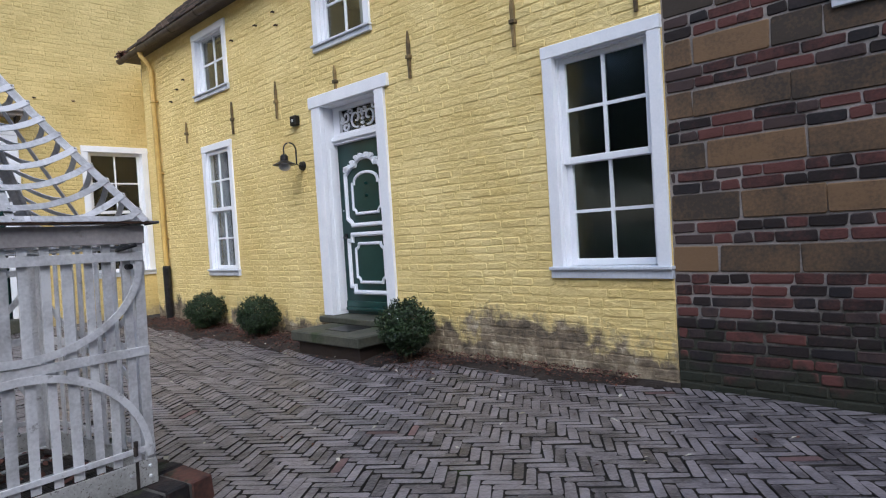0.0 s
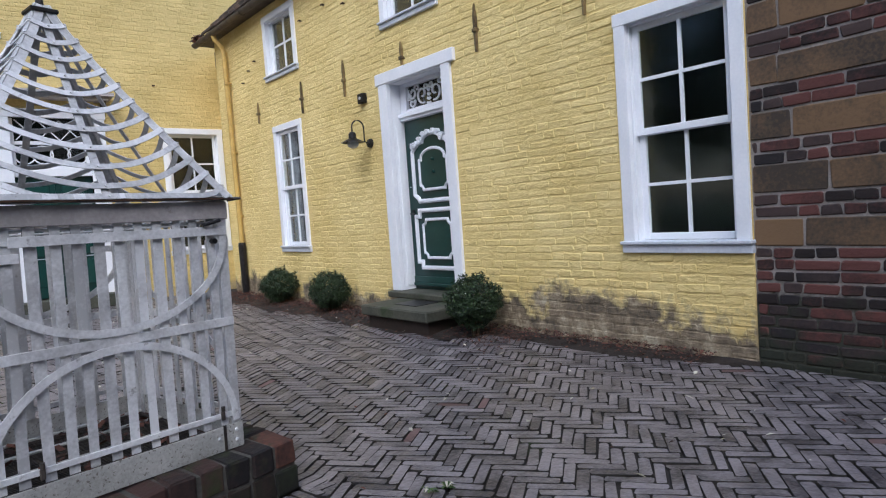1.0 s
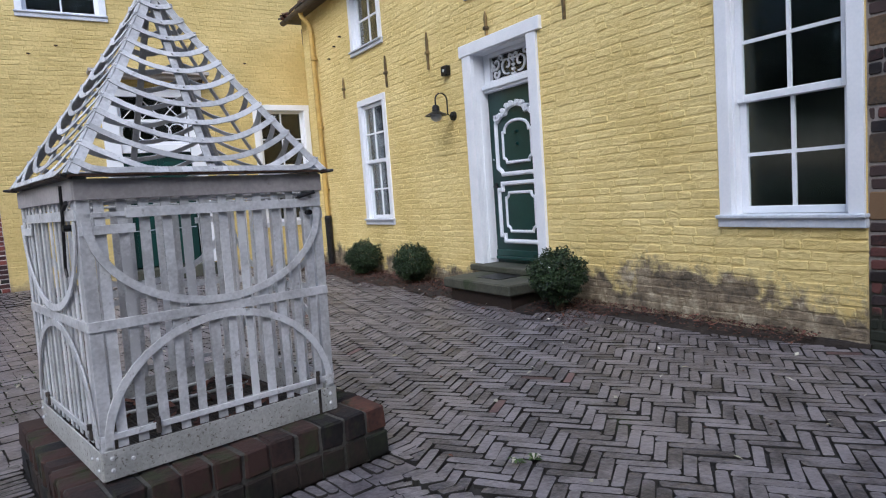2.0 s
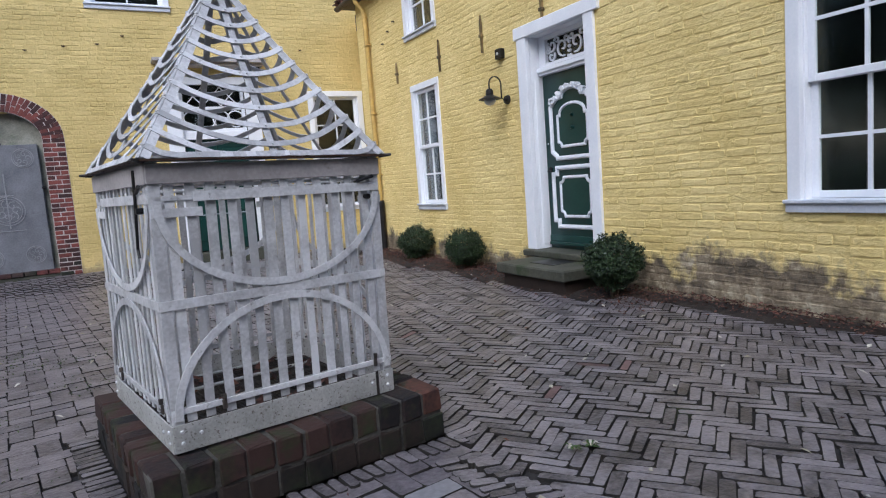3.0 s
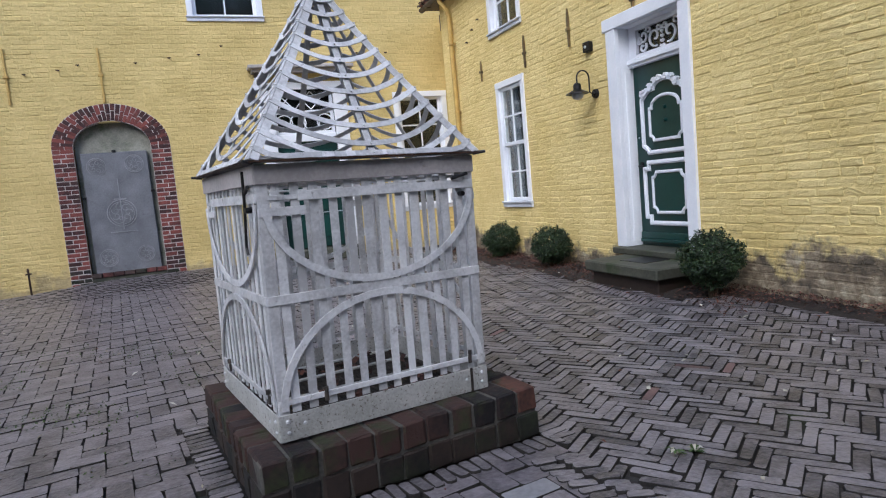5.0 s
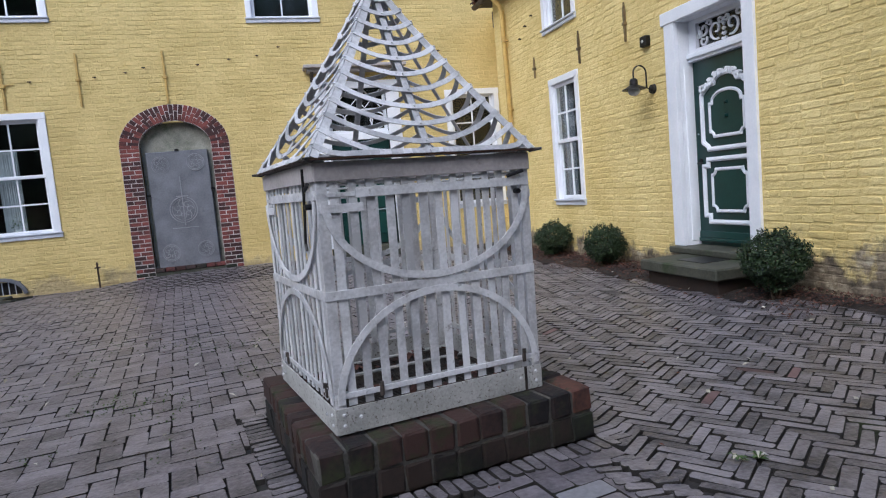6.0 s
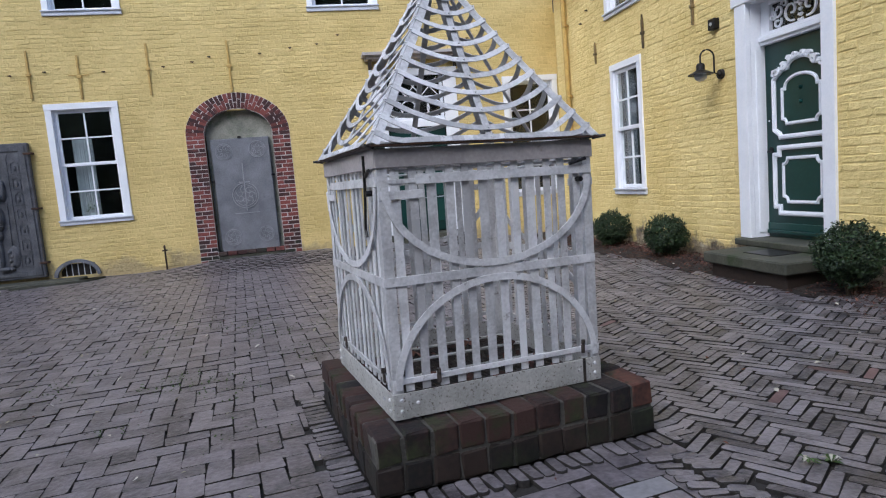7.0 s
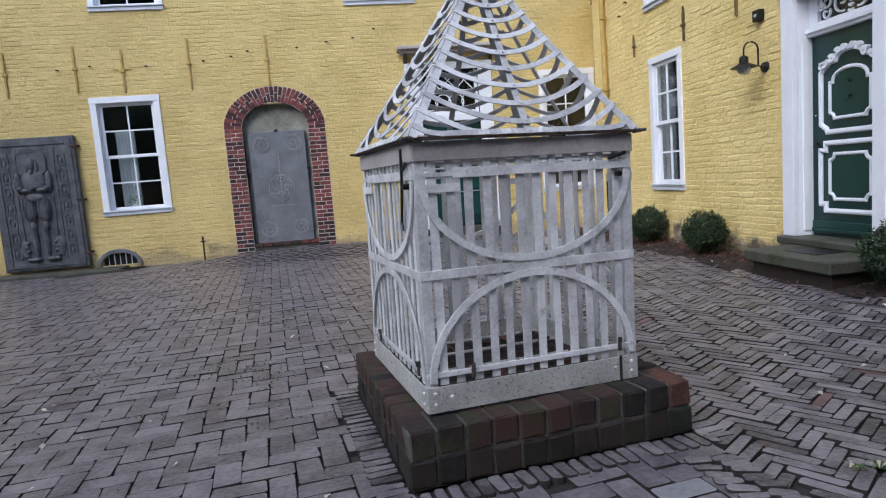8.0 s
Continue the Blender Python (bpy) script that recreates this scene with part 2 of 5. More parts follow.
def part(name, bm, mat, parent, label=""):
    ob = new(name, mesh_of(name, bm, mat))
    ob.parent = parent
    if label:
        tagged(ob, label=label)
    return ob


def single(name, bm, mat, label, category, group="", kind="", at=None):
    ob = new(name, mesh_of(name, bm, mat))
    if at is not None:
        ob.matrix_world = at
    return tagged(ob, label, category, group, kind)


def thing(name, at, label, category, group="", kind=""):
    ob = new(name)
    ob.empty_display_size = 0.1
    ob.matrix_world = at
    return tagged(ob, label, category, group, kind)


def box(bm, x0, y0, z0, x1, y1, z1, bevel=0.0, m=None):
    t = Matrix.Translation(((x0 + x1) / 2, (y0 + y1) / 2, (z0 + z1) / 2)) @ Matrix.Diagonal((abs(x1 - x0), abs(y1 - y0), abs(z1 - z0), 1))
    r = bmesh.ops.create_cube(bm, size=1, matrix=(m @ t) if m is not None else t)
    if bevel:
        edges = {e for v in r["verts"] for e in v.link_edges}
        bmesh.ops.bevel(bm, geom=list(edges), offset=bevel, segments=1, affect="EDGES")
    return bm


def boxes(rows, bevel=0.0):
    bm = bmesh.new()
    for r in rows:
        box(bm, *r, bevel=bevel)
    return bm


def cyl(bm, a, b, r0, r1=None, seg=12):
    a, b = Vector(a), Vector(b)
    d = b - a
    m = Matrix.Translation((a + b) / 2) @ d.to_track_quat("Z", "Y").to_matrix().to_4x4()
    bmesh.ops.create_cone(bm, cap_ends=True, segments=seg, radius1=r0, radius2=r0 if r1 is None else r1, depth=d.length, matrix=m)
    return bm


def tube(bm, pts, r, seg=8):
    pts = [Vector(p) for p in pts]
    rings = []
    for i, p in enumerate(pts):
        t = (pts[min(i + 1, len(pts) - 1)] - pts[max(i - 1, 0)]).normalized()
        q = t.to_track_quat("Z", "Y")
        rr = r[i] if isinstance(r, (list, tuple)) else r
        rings.append([bm.verts.new(p + q @ Vector((rr * math.cos(k * math.tau / seg), rr * math.sin(k * math.tau / seg), 0))) for k in range(seg)])
    for a, b in zip(rings, rings[1:]):
        for k in range(seg):
            bm.faces.new((a[k], a[(k + 1) % seg], b[(k + 1) % seg], b[k]))
    bm.faces.new(rings[0][::-1])
    bm.faces.new(rings[-1])
    return bm


def ribbon(bm, pts, normal, width, thick, closed=False):
    """A flat bar that follows pts; width across, thick along the normal."""
    pts = [Vector(p) for p in pts]
    n = Vector(normal).normalized()
    k = len(pts)
    rings = []
    for i, p in enumerate(pts):
        if closed:
            t0, t1 = (p - pts[i - 1]).normalized(), (pts[(i + 1) % k] - p).normalized()
        else:
            t0 = (p - pts[max(i - 1, 0)]) if i else (pts[1] - p)
            t1 = (pts[min(i + 1, k - 1)] - p) if i < k - 1 else (p - pts[k - 2])
            t0, t1 = t0.normalized(), t1.normalized()
        t = (t0 + t1).normalized()
        s = n.cross(t).normalized()
        grow = min(1.6, 1 / max(0.3, t.dot(t1)))
        a, b = s * (width / 2 * grow), n * (thick / 2)
        rings.append([bm.verts.new(p + x) for x in (a + b, -a + b, -a - b, a - b)])
    pairs = list(zip(rings, rings[1:])) + ([(rings[-1], rings[0])] if closed else [])
    for a, b in pairs:
        for j in range(4):
            bm.faces.new((a[j], a[(j + 1) % 4], b[(j + 1) % 4], b[j]))
    if not closed:
        bm.faces.new(rings[0][::-1])
        bm.faces.new(rings[-1])
    return bm


def prism(bm, outline, z0, z1, m=None):
    """A polygon in x, y drawn out from z0 to z1."""
    m = m or Matrix()
    lo = [bm.verts.new(m @ Vector((x, y, z0))) for x, y in outline]
    hi = [bm.verts.new(m @ Vector((x, y, z1))) for x, y in outline]
    k = len(outline)
    bm.faces.new(lo[::-1])
    bm.faces.new(hi)
    for i in range(k):
        bm.faces.new((lo[i], lo[(i + 1) % k], hi[(i + 1) % k], hi[i]))
    return bm


def frame_of(origin, u, v):
    """Local x along u, y along v, z along their cross product."""
    u, v = Vector(u).normalized(), Vector(v).normalized()
    w = u.cross(v)
    m = Matrix((u, v, w)).transposed().to_4x4()
    m.translation = Vector(origin)
    return m


# ---- bricks, stones and pavers: one worn block, cut to length ----
BLOCKS = {}


def block(length, height, chamfer=0.006, deep=0.02, variant=0, wob=0.004, corner=0.0):
    """Verts and faces of a worn block face, centred, standing 0 to the plane's front."""
    key = (round(length, 2), round(height, 3), chamfer, deep, variant, corner)
    if key not in BLOCKS:
        r = random.Random(variant * 131 + int(length * 1000) + int(height * 7000))
        a, b, c = key[0] / 2, height / 2, chamfer
        vs = []
        out = [(x + r.uniform(-wob, wob), y + r.uniform(-wob, wob) * 0.7) for x, y in ((-a, -b), (a, -b), (a, b), (-a, b))]
        mid = [((out[i][0] + out[(i + 1) % 4][0]) / 2 + r.uniform(-wob, wob) * 0.4, (out[i][1] + out[(i + 1) % 4][1]) / 2 + r.uniform(-wob, wob) * 0.5) for i in range(4)]
        ring = [p for pair in zip(out, mid) for p in pair]
        if corner:
            ring = []
            for i in range(4):
                p, before, after = Vector(out[i]), Vector(out[i - 1]), Vector(out[(i + 1) % 4])
                ring += [tuple(p + (q - p).normalized() * corner * r.uniform(0.5, 1.3)) for q in (before, after)]
        for z, inset in ((-deep, 0), (-c * r.uniform(0.7, 1.2), 0), (0, c)):
            for x, y in ring:
                sx = x - math.copysign(min(inset, abs(x)), x) if abs(x) > a * 0.5 else x
                sy = y - math.copysign(min(inset, abs(y)), y) if abs(y) > b * 0.5 else y
                vs.append((sx, sy, z + (r.uniform(-0.0012, 0.0012) if inset else 0)))
        fs = []
        for lev in (0, 8):
            fs += [(lev + i, lev + (i + 1) % 8, lev + 8 + (i + 1) % 8, lev + 8 + i) for i in range(8)]
        fs.append(tuple(range(16, 24)))
        BLOCKS[key] = [np.array(vs), fs, None]
    return BLOCKS[key]


def dress(me, mat, sides=None):
    """One material, or a second one on the flanks of every block."""
    me.materials.append(mat)
    if sides:
        me.materials.append(sides)
        me.polygons.foreach_set("material_index", ([1] * 16 + [0]) * (len(me.polygons) // 17))


class Pieces:
    """Blocks laid on planes: the chosen ones become objects on shared meshes, the rest one mesh."""

    def __init__(self):
        self.verts, self.faces, self.count = [], [], 0

    def add(self, m, length, height, **kw):
        v, f, _ = block(length, height, **kw)
        a = np.array(m)
        self.verts.append(v @ a[:3, :3].T + a[:3, 3])
        self.faces += [tuple(i + self.count for i in q) for q in f]
        self.count += len(v)

    def build(self, name, mat, parent, label, sides=None):
        me = bpy.data.meshes.new(name)
        me.from_pydata(np.concatenate(self.verts).tolist(), [], self.faces)
        dress(me, mat, sides)
        ob = new(name, me)
        ob.parent = parent
        return tagged(ob, label=label, kind="stuff")


def lone_block(name, m, length, height, mat, parent, sides=None, **kw):
    rec = block(length, height, **kw)
    if rec[2] is None:
        rec[2] = {}
    if mat.name not in rec[2]:
        me = bpy.data.meshes.new(name)
        me.from_pydata(rec[0].tolist(), [], rec[1])
        dress(me, mat, sides)
        rec[2][mat.name] = me
    ob = new(name, rec[2][mat.name])
    ob.parent = parent
    ob.matrix_world = m
    return ob


def wall_body(m, s0, s1, z0, z1, holes, thick, front=0.0):
    """A wall of real thickness with openings through it, in s, z and outward n."""
    ss = sorted({s0, s1, *[min(max(h[k], s0), s1) for h in holes for k in (0, 1)]})
    zs = sorted({z0, z1, *[min(max(h[k], z0), z1) for h in holes for k in (2, 3)]})
    bm = bmesh.new()
    inside = lambda i, j: 0 <= i < len(ss) - 1 and 0 <= j < len(zs) - 1 and not any(
        h[0] < (ss[i] + ss[i + 1]) / 2 < h[1] and h[2] < (zs[j] + zs[j + 1]) / 2 < h[3] for h in holes)
    cache = {}

    def vert(i, j, k):
        if (i, j, k) not in cache:
            cache[i, j, k] = bm.verts.new(m @ Vector((ss[i], zs[j], front if k else -thick)))
        return cache[i, j, k]
    for i in range(len(ss) - 1):
        for j in range(len(zs) - 1):
            if not inside(i, j):
                continue
            bm.faces.new([vert(a, b, 1) for a, b in ((i, j), (i + 1, j), (i + 1, j + 1), (i, j + 1))])
            bm.faces.new([vert(a, b, 0) for a, b in ((i, j), (i, j + 1), (i + 1, j + 1), (i + 1, j))])
            for di, dj, e in ((-1, 0, ((i, j), (i, j + 1))), (1, 0, ((i + 1, j), (i + 1, j + 1))), (0, -1, ((i, j), (i + 1, j))), (0, 1, ((i, j + 1), (i + 1, j + 1)))):
                if not inside(i + di, j + dj):
                    a, b = e
                    bm.faces.new([vert(*a, 1), vert(*b, 1), vert(*b, 0), vert(*a, 0)])
    return bm


def courses(s0, s1, z0, z1, holes, heights, lengths, r, joint=0.012):
    """Rows of bricks as (s, z, length, height), cut at openings."""
    z, k, out = z0, 0, []
    while z < z1 - 0.02:
        h = heights(k, z)
        mid = z + h / 2
        spans = [(s0, s1)]
        for a, b, c, d in holes:
            if c - 0.01 < mid < d + 0.01:
                spans = [q for p in spans for q in ((p[0], min(p[1], a)), (max(p[0], b), p[1])) if q[1] - q[0] > 0.03]
        for a, b in spans:
            s = a - r.uniform(0, 0.12)
            while s < b - 0.015:
                l = lengths(k, z)
                e0, e1 = max(s, a), min(s + l, b)
                if b - e1 < 0.05:
                    e1 = b
                if e1 - e0 > 0.03:
                    out.append(((e0 + e1) / 2, mid, e1 - e0 - joint, h - joint))
                s = e1 if e1 == b else s + l
        z += h
        k += 1
    return out


# ---- the setting ----
EAST = frame_of((0, 0, 0), (0, -1, 0), (0, 0, 1))     # facade with the green door: s = -y, outward -x
NORTH = frame_of((0, 0, 0), (1, 0, 0), (0, 0, 1))     # back wing: s = x, outward -y
THICK = 0.36

WIN_A = (3.20, 4.11, 0.86, 2.73)
WIN_B = (3.12, 4.16, 3.50, 4.42)
WIN_M = (6.27, 7.30, 3.48, 4.42)
WIN_D = (9.44, 10.455, 0.87, 2.69)
DOOR_E = (6.11, 7.52, 0.32, 2.915)
east_holes = [(w[0] + 0.05, w[1] - 0.05, w[2] - 0.02, w[3] - 0.05) for w in (WIN_A, WIN_B, WIN_M, WIN_D)]
east_holes.append((DOOR_E[0] + 0.08, DOOR_E[1] - 0.11, 0.0, DOOR_E[3] - 0.06))

wall_east = single("wall_east", wall_body(EAST, 1.1, 10.46, -0.1, 4.62, east_holes, THICK, -0.0035), YELLOW_JOINT,
                   "old yellow limewashed brick facade, worn bare near the ground", "wall", kind="structure")

# short bend where the facade meets the back wing
BEND = frame_of((0.45, 0, 0), (-0.45, -1.1, 0), (0, 0, 1))
wall_bend = single("wall_bend", wall_body(BEND, 0.0, 1.19, -0.1, 4.62, [], 0.3, -0.0035), YELLOW_JOINT,
                   "yellow limewashed wall bend in the courtyard corner", "wall", kind="structure")

WIN_C = (-9.10, -7.90, 1.05, 3.11)
WIN_F = (-0.74, 0.41, 0.84, 3.17)
WIN_U = (-4.41, -3.09, 4.62, 6.6)
WIN_L = (-8.90, -7.64, 4.68, 6.6)
DOOR_N = (-3.36, -1.69, 0.22, 3.42)
ARCH = (-6.83, -4.97, 0.0, 3.15)
CELLAR = (-9.30, -8.58, 0.04, 0.31)
north_holes = [(w[0] + 0.05, w[1] - 0.05, w[2] - 0.02, w[3] - 0.05) for w in (WIN_C, WIN_F, WIN_U, WIN_L)]
north_holes += [(DOOR_N[0] + 0.06, DOOR_N[1] - 0.06, 0.0, DOOR_N[3] - 0.06), (-6.50, -5.29, 0.0, 2.83), (-9.24, -8.64, 0.06, 0.28)]
wall_north = single("wall_north", wall_body(NORTH, -16.0, 4.0, -0.1, 8.2, north_holes, THICK, -0.0035), YELLOW_BACK,
                    "tall ochre yellow limewashed brick wall of the back wing", "wall", kind="structure")

BROWN = frame_of((0.012, 0, 0), (0, -1, 0), (0, 0, 1))
WIN_R = (11.53, 12.7, 2.5, 4.3)
brown_holes = [(WIN_R[0] + 0.04, WIN_R[1] - 0.04, WIN_R[2] - 0.02, WIN_R[3] - 0.04)]
wall_brown = single("wall_brown", wall_body(BROWN, 10.46, 17.0, -0.1, 7.0, brown_holes, THICK, -0.005), MORTAR,
                    "dark red-brown brick wall with sandstone bands", "wall", kind="structure")


# eaves of the facade: board, gutter, tiled roof
bm = bmesh.new()
box(bm, -0.15, -10.46, 4.555, 0.4, -0.75, 4.62)
single("eaves", bm, GUTTER, "weathered dark eaves board under the roof", "eaves", kind="structure")
gutter = thing("gutter", Matrix(), "weathered zinc rain gutter along the eaves", "gutter", kind="structure")
bm = bmesh.new()
arc = [(-0.215 + 0.062 * math.cos(a), 4.575 + 0.062 * math.sin(a)) for a in [math.pi + k * math.pi / 10 for k in range(11)]]
arc += [(x * 0.94 - 0.0129, z + 0.008) for x, z in arc[::-1]]
lo = [bm.verts.new((x, -0.72, z)) for x, z in arc]
hi = [bm.verts.new((x, -10.44, z)) for x, z in arc]
for i in range(len(arc)):
    j = (i + 1) % len(arc)
    bm.faces.new((lo[i], lo[j], hi[j], hi[i]))
bm.faces.new(lo)
bm.faces.new(hi[::-1])
part("trough", bm, GUTTER, gutter)
for k in range(11):
    y = -1.1 - k * 0.9
    bm = bmesh.new()
    ribbon(bm, [(-0.215 + 0.067 * math.cos(a), y, 4.575 + 0.067 * math.sin(a)) for a in [math.pi + i * math.pi / 8 for i in range(9)]], (0, 1, 0), 0.006, 0.03)
    part("bracket", bm, GUTTER, gutter)
# leaves caught in the gutter's end
bm = bmesh.new()
r0 = random.Random(3)
for k in range(90):
    m = pose(-0.24 + r0.uniform(-0.06, 0.08), -0.85 + r0.uniform(-0.1, 0.12) - abs(r0.gauss(0, 0.12)), 4.60 + r0.uniform(-0.02, 0.08), r0.uniform(-60, 60), r0.uniform(-60, 60), r0.uniform(0, 360))
    bmesh.ops.create_grid(bm, x_segments=1, y_segments=1, size=r0.uniform(0.015, 0.03), matrix=m)
single("gutter_leaves", bm, DEAD_LEAF, "brown dead leaves clogging the gutter", "leaves", kind="stuff")

ROOF = frame_of((-0.22, -0.7, 4.62), (0, -1, 0), (0.72, 0, 0.69))
roof_body = wall_body(ROOF, 0.0, 9.8, 0.0, 3.6, [], 0.08, -0.02)
roof = single("roof", roof_body, ROOF_TILE, "dark weathered tile roof over the facade", "roof", kind="structure")
tiles = Pieces()
r0 = random.Random(11)
for j in range(14):
    for i in range(44):
        m = ROOF @ pose(0.11 + i * 0.222, 0.13 + j * 0.25, 0.035, -5, 0, 0) @ pose(0, 0, 0, r0.uniform(-1, 1), r0.uniform(-1, 1), r0.uniform(-1, 1))
        tiles.add(m, 0.215, 0.28, chamfer=0.012, deep=0.03, variant=r0.randrange(4))
tiles.build("roof_tiles", ROOF_TILE, roof, "rows of dark worn roof tiles")
single("roof_back", boxes([(0.3, -10.46, 4.3, 2.6, -0.3, 4.6)]), GUTTER, "plain loft floor behind the eaves", "roof", kind="structure")

# rain pipe in the corner
pipe = thing("rain_pipe", Matrix(), "yellow painted rain pipe with a dark iron foot", "rain pipe")
bm = bmesh.new()
tube(bm, [(-0.20, -1.60, 4.53), (-0.19, -1.61, 4.46), (-0.10, -1.66, 4.32), (-0.075, -1.68, 4.2), (-0.075, -1.72, 0.86)], 0.042, 10)
part("upper_pipe", bm, YELLOW_IRON, pipe)
bm = bmesh.new()
tube(bm, [(-0.075, -1.72, 0.94), (-0.075, -1.72, 0.90), (-0.075, -1.72, 0.03), (-0.075, -1.72, 0.0)], [0.056, 0.064, 0.058, 0.07], 12)
part("foot_pipe", bm, IRON, pipe, "dark cast iron pipe foot")
for z in (3.7, 2.5, 1.4):
    bm = bmesh.new()
    cyl(bm, (-0.075, -1.715, z - 0.015), (-0.075, -1.715, z + 0.015), 0.052, seg=12)
    box(bm, -0.06, -1.735, z - 0.012, 0.01, -1.70, z + 0.012)
    part("clamp", bm, YELLOW_IRON, pipe)

# ---- ground ----
ground = single("ground", boxes([(-160, -160, -0.6, 160, 160, -0.022)]), JOINT_SOIL, "dark sandy ground under the paving", "ground", kind="structure")
bm = bmesh.new()
bmesh.ops.create_grid(bm, x_segments=40, y_segments=20, size=1, matrix=Matrix.Translation((-30, -60, 0.005)) @ Matrix.Diagonal((70, 46.5, 1, 1)))
for v in bm.verts:
    v.co.z = 0.005 + 0.03 * noise.noise(v.co * 0.3)
single("lawn_west", boxes([(-100, -13.5, -0.05, -15.0, 20, 0.01)]), GRASS, "short green lawn beside the yard", "lawn", kind="structure")
single("lawn", bm, GRASS, "short green lawn beyond the yard", "lawn", kind="structure")

BASE_AT = Matrix.Translation((-3.913, -9.221, 0)) @ Matrix.Rotation(radians(8.5), 4, "Z")
# the cage stands a little askew on its base and leans
CAGE_AT = pose(-3.951, -9.235, 0.25, 0, 0, 10.3) @ pose(0, 0, 0, 0, 0.9, 0) @ pose(0, 0, -0.25)
inv_base = BASE_AT.inverted()
BASE_HALF = 0.65


def in_base(x, y, grow=0.0):
    p = inv_base @ Vector((x, y, 0))
    return abs(p.x) < BASE_HALF + grow and abs(p.y) < BASE_HALF + grow


def east_side(x, y):
    """True where the narrow clinker lies, false where the broad paver does."""
    if y > -9.75:
        return x > -3.15 + (y + 9.75) * 0.09
    return x > -3.15 - (y + 9.75) * 0.12


def bed(x, y):
    edge = -0.62 + 0.035 * math.sin(y * 2.1) + 0.02 * math.sin(y * 5.3)
    if y < -7.9:
        edge = -0.21 + 0.03 * math.sin(y * 3.0)
    if y < -9.6:
        edge = -0.21 + (-(y + 9.6)) * 0.25
    return x > edge


def herringbone(angle, width, length, x0, x1, y0, y1, origin):
    """Centres and turn of herringbone pieces over a stretch of the plan; one piece lies at the origin."""
    ca, sa = math.cos(angle), math.sin(angle)
    out, reach = [], math.hypot(x1 - x0, y1 - y0)
    for i in range(-int(reach / width) - 2, int(reach / width) + 3):
        for k in range(-int(reach / length) - 2, int(reach / length) + 3):
            ox, oy = i * width + k * length, i * width - k * length
            for px, py, t in ((ox, oy, 0), (ox + (length - width) / 2, oy - (length + width) / 2, 1)):
                x, y = origin[0] + px * ca - py * sa, origin[1] + px * sa + py * ca
                if x0 <= x <= x1 and y0 <= y <= y1:
                    out.append((x, y, angle + t * math.pi / 2))
    return out


paving_clinker = thing("pavement_clinker", Matrix(), "worn dark clinker paving laid on edge in herringbone", "pavement", kind="structure")
paving_broad = thing("pavement_broad", Matrix(), "worn grey-violet pavers laid in a herringbone weave", "pavement", kind="structure")


def height_at(x, y):
    rise = min(1.0, max(0.0, (y + 1.9) / 1.8))
    rise = rise * rise * (3 - 2 * rise) * 0.10 * math.exp(-((x + 5.2) / 1.9) ** 4)
    return rise + 0.010 * noise.noise(Vector((x * 0.9, y * 0.9, 0))) + 0.005 * noise.noise(Vector((x * 3, y * 3, 5)))


def lay(x, y, turn, r, tilt=0.8):
    return pose(x, y, height_at(x, y) + r.uniform(-0.003, 0.002), r.uniform(-tilt, tilt), r.uniform(-tilt, tilt) * 0.5, math.degrees(turn) + r.uniform(-2.4, 2.4))


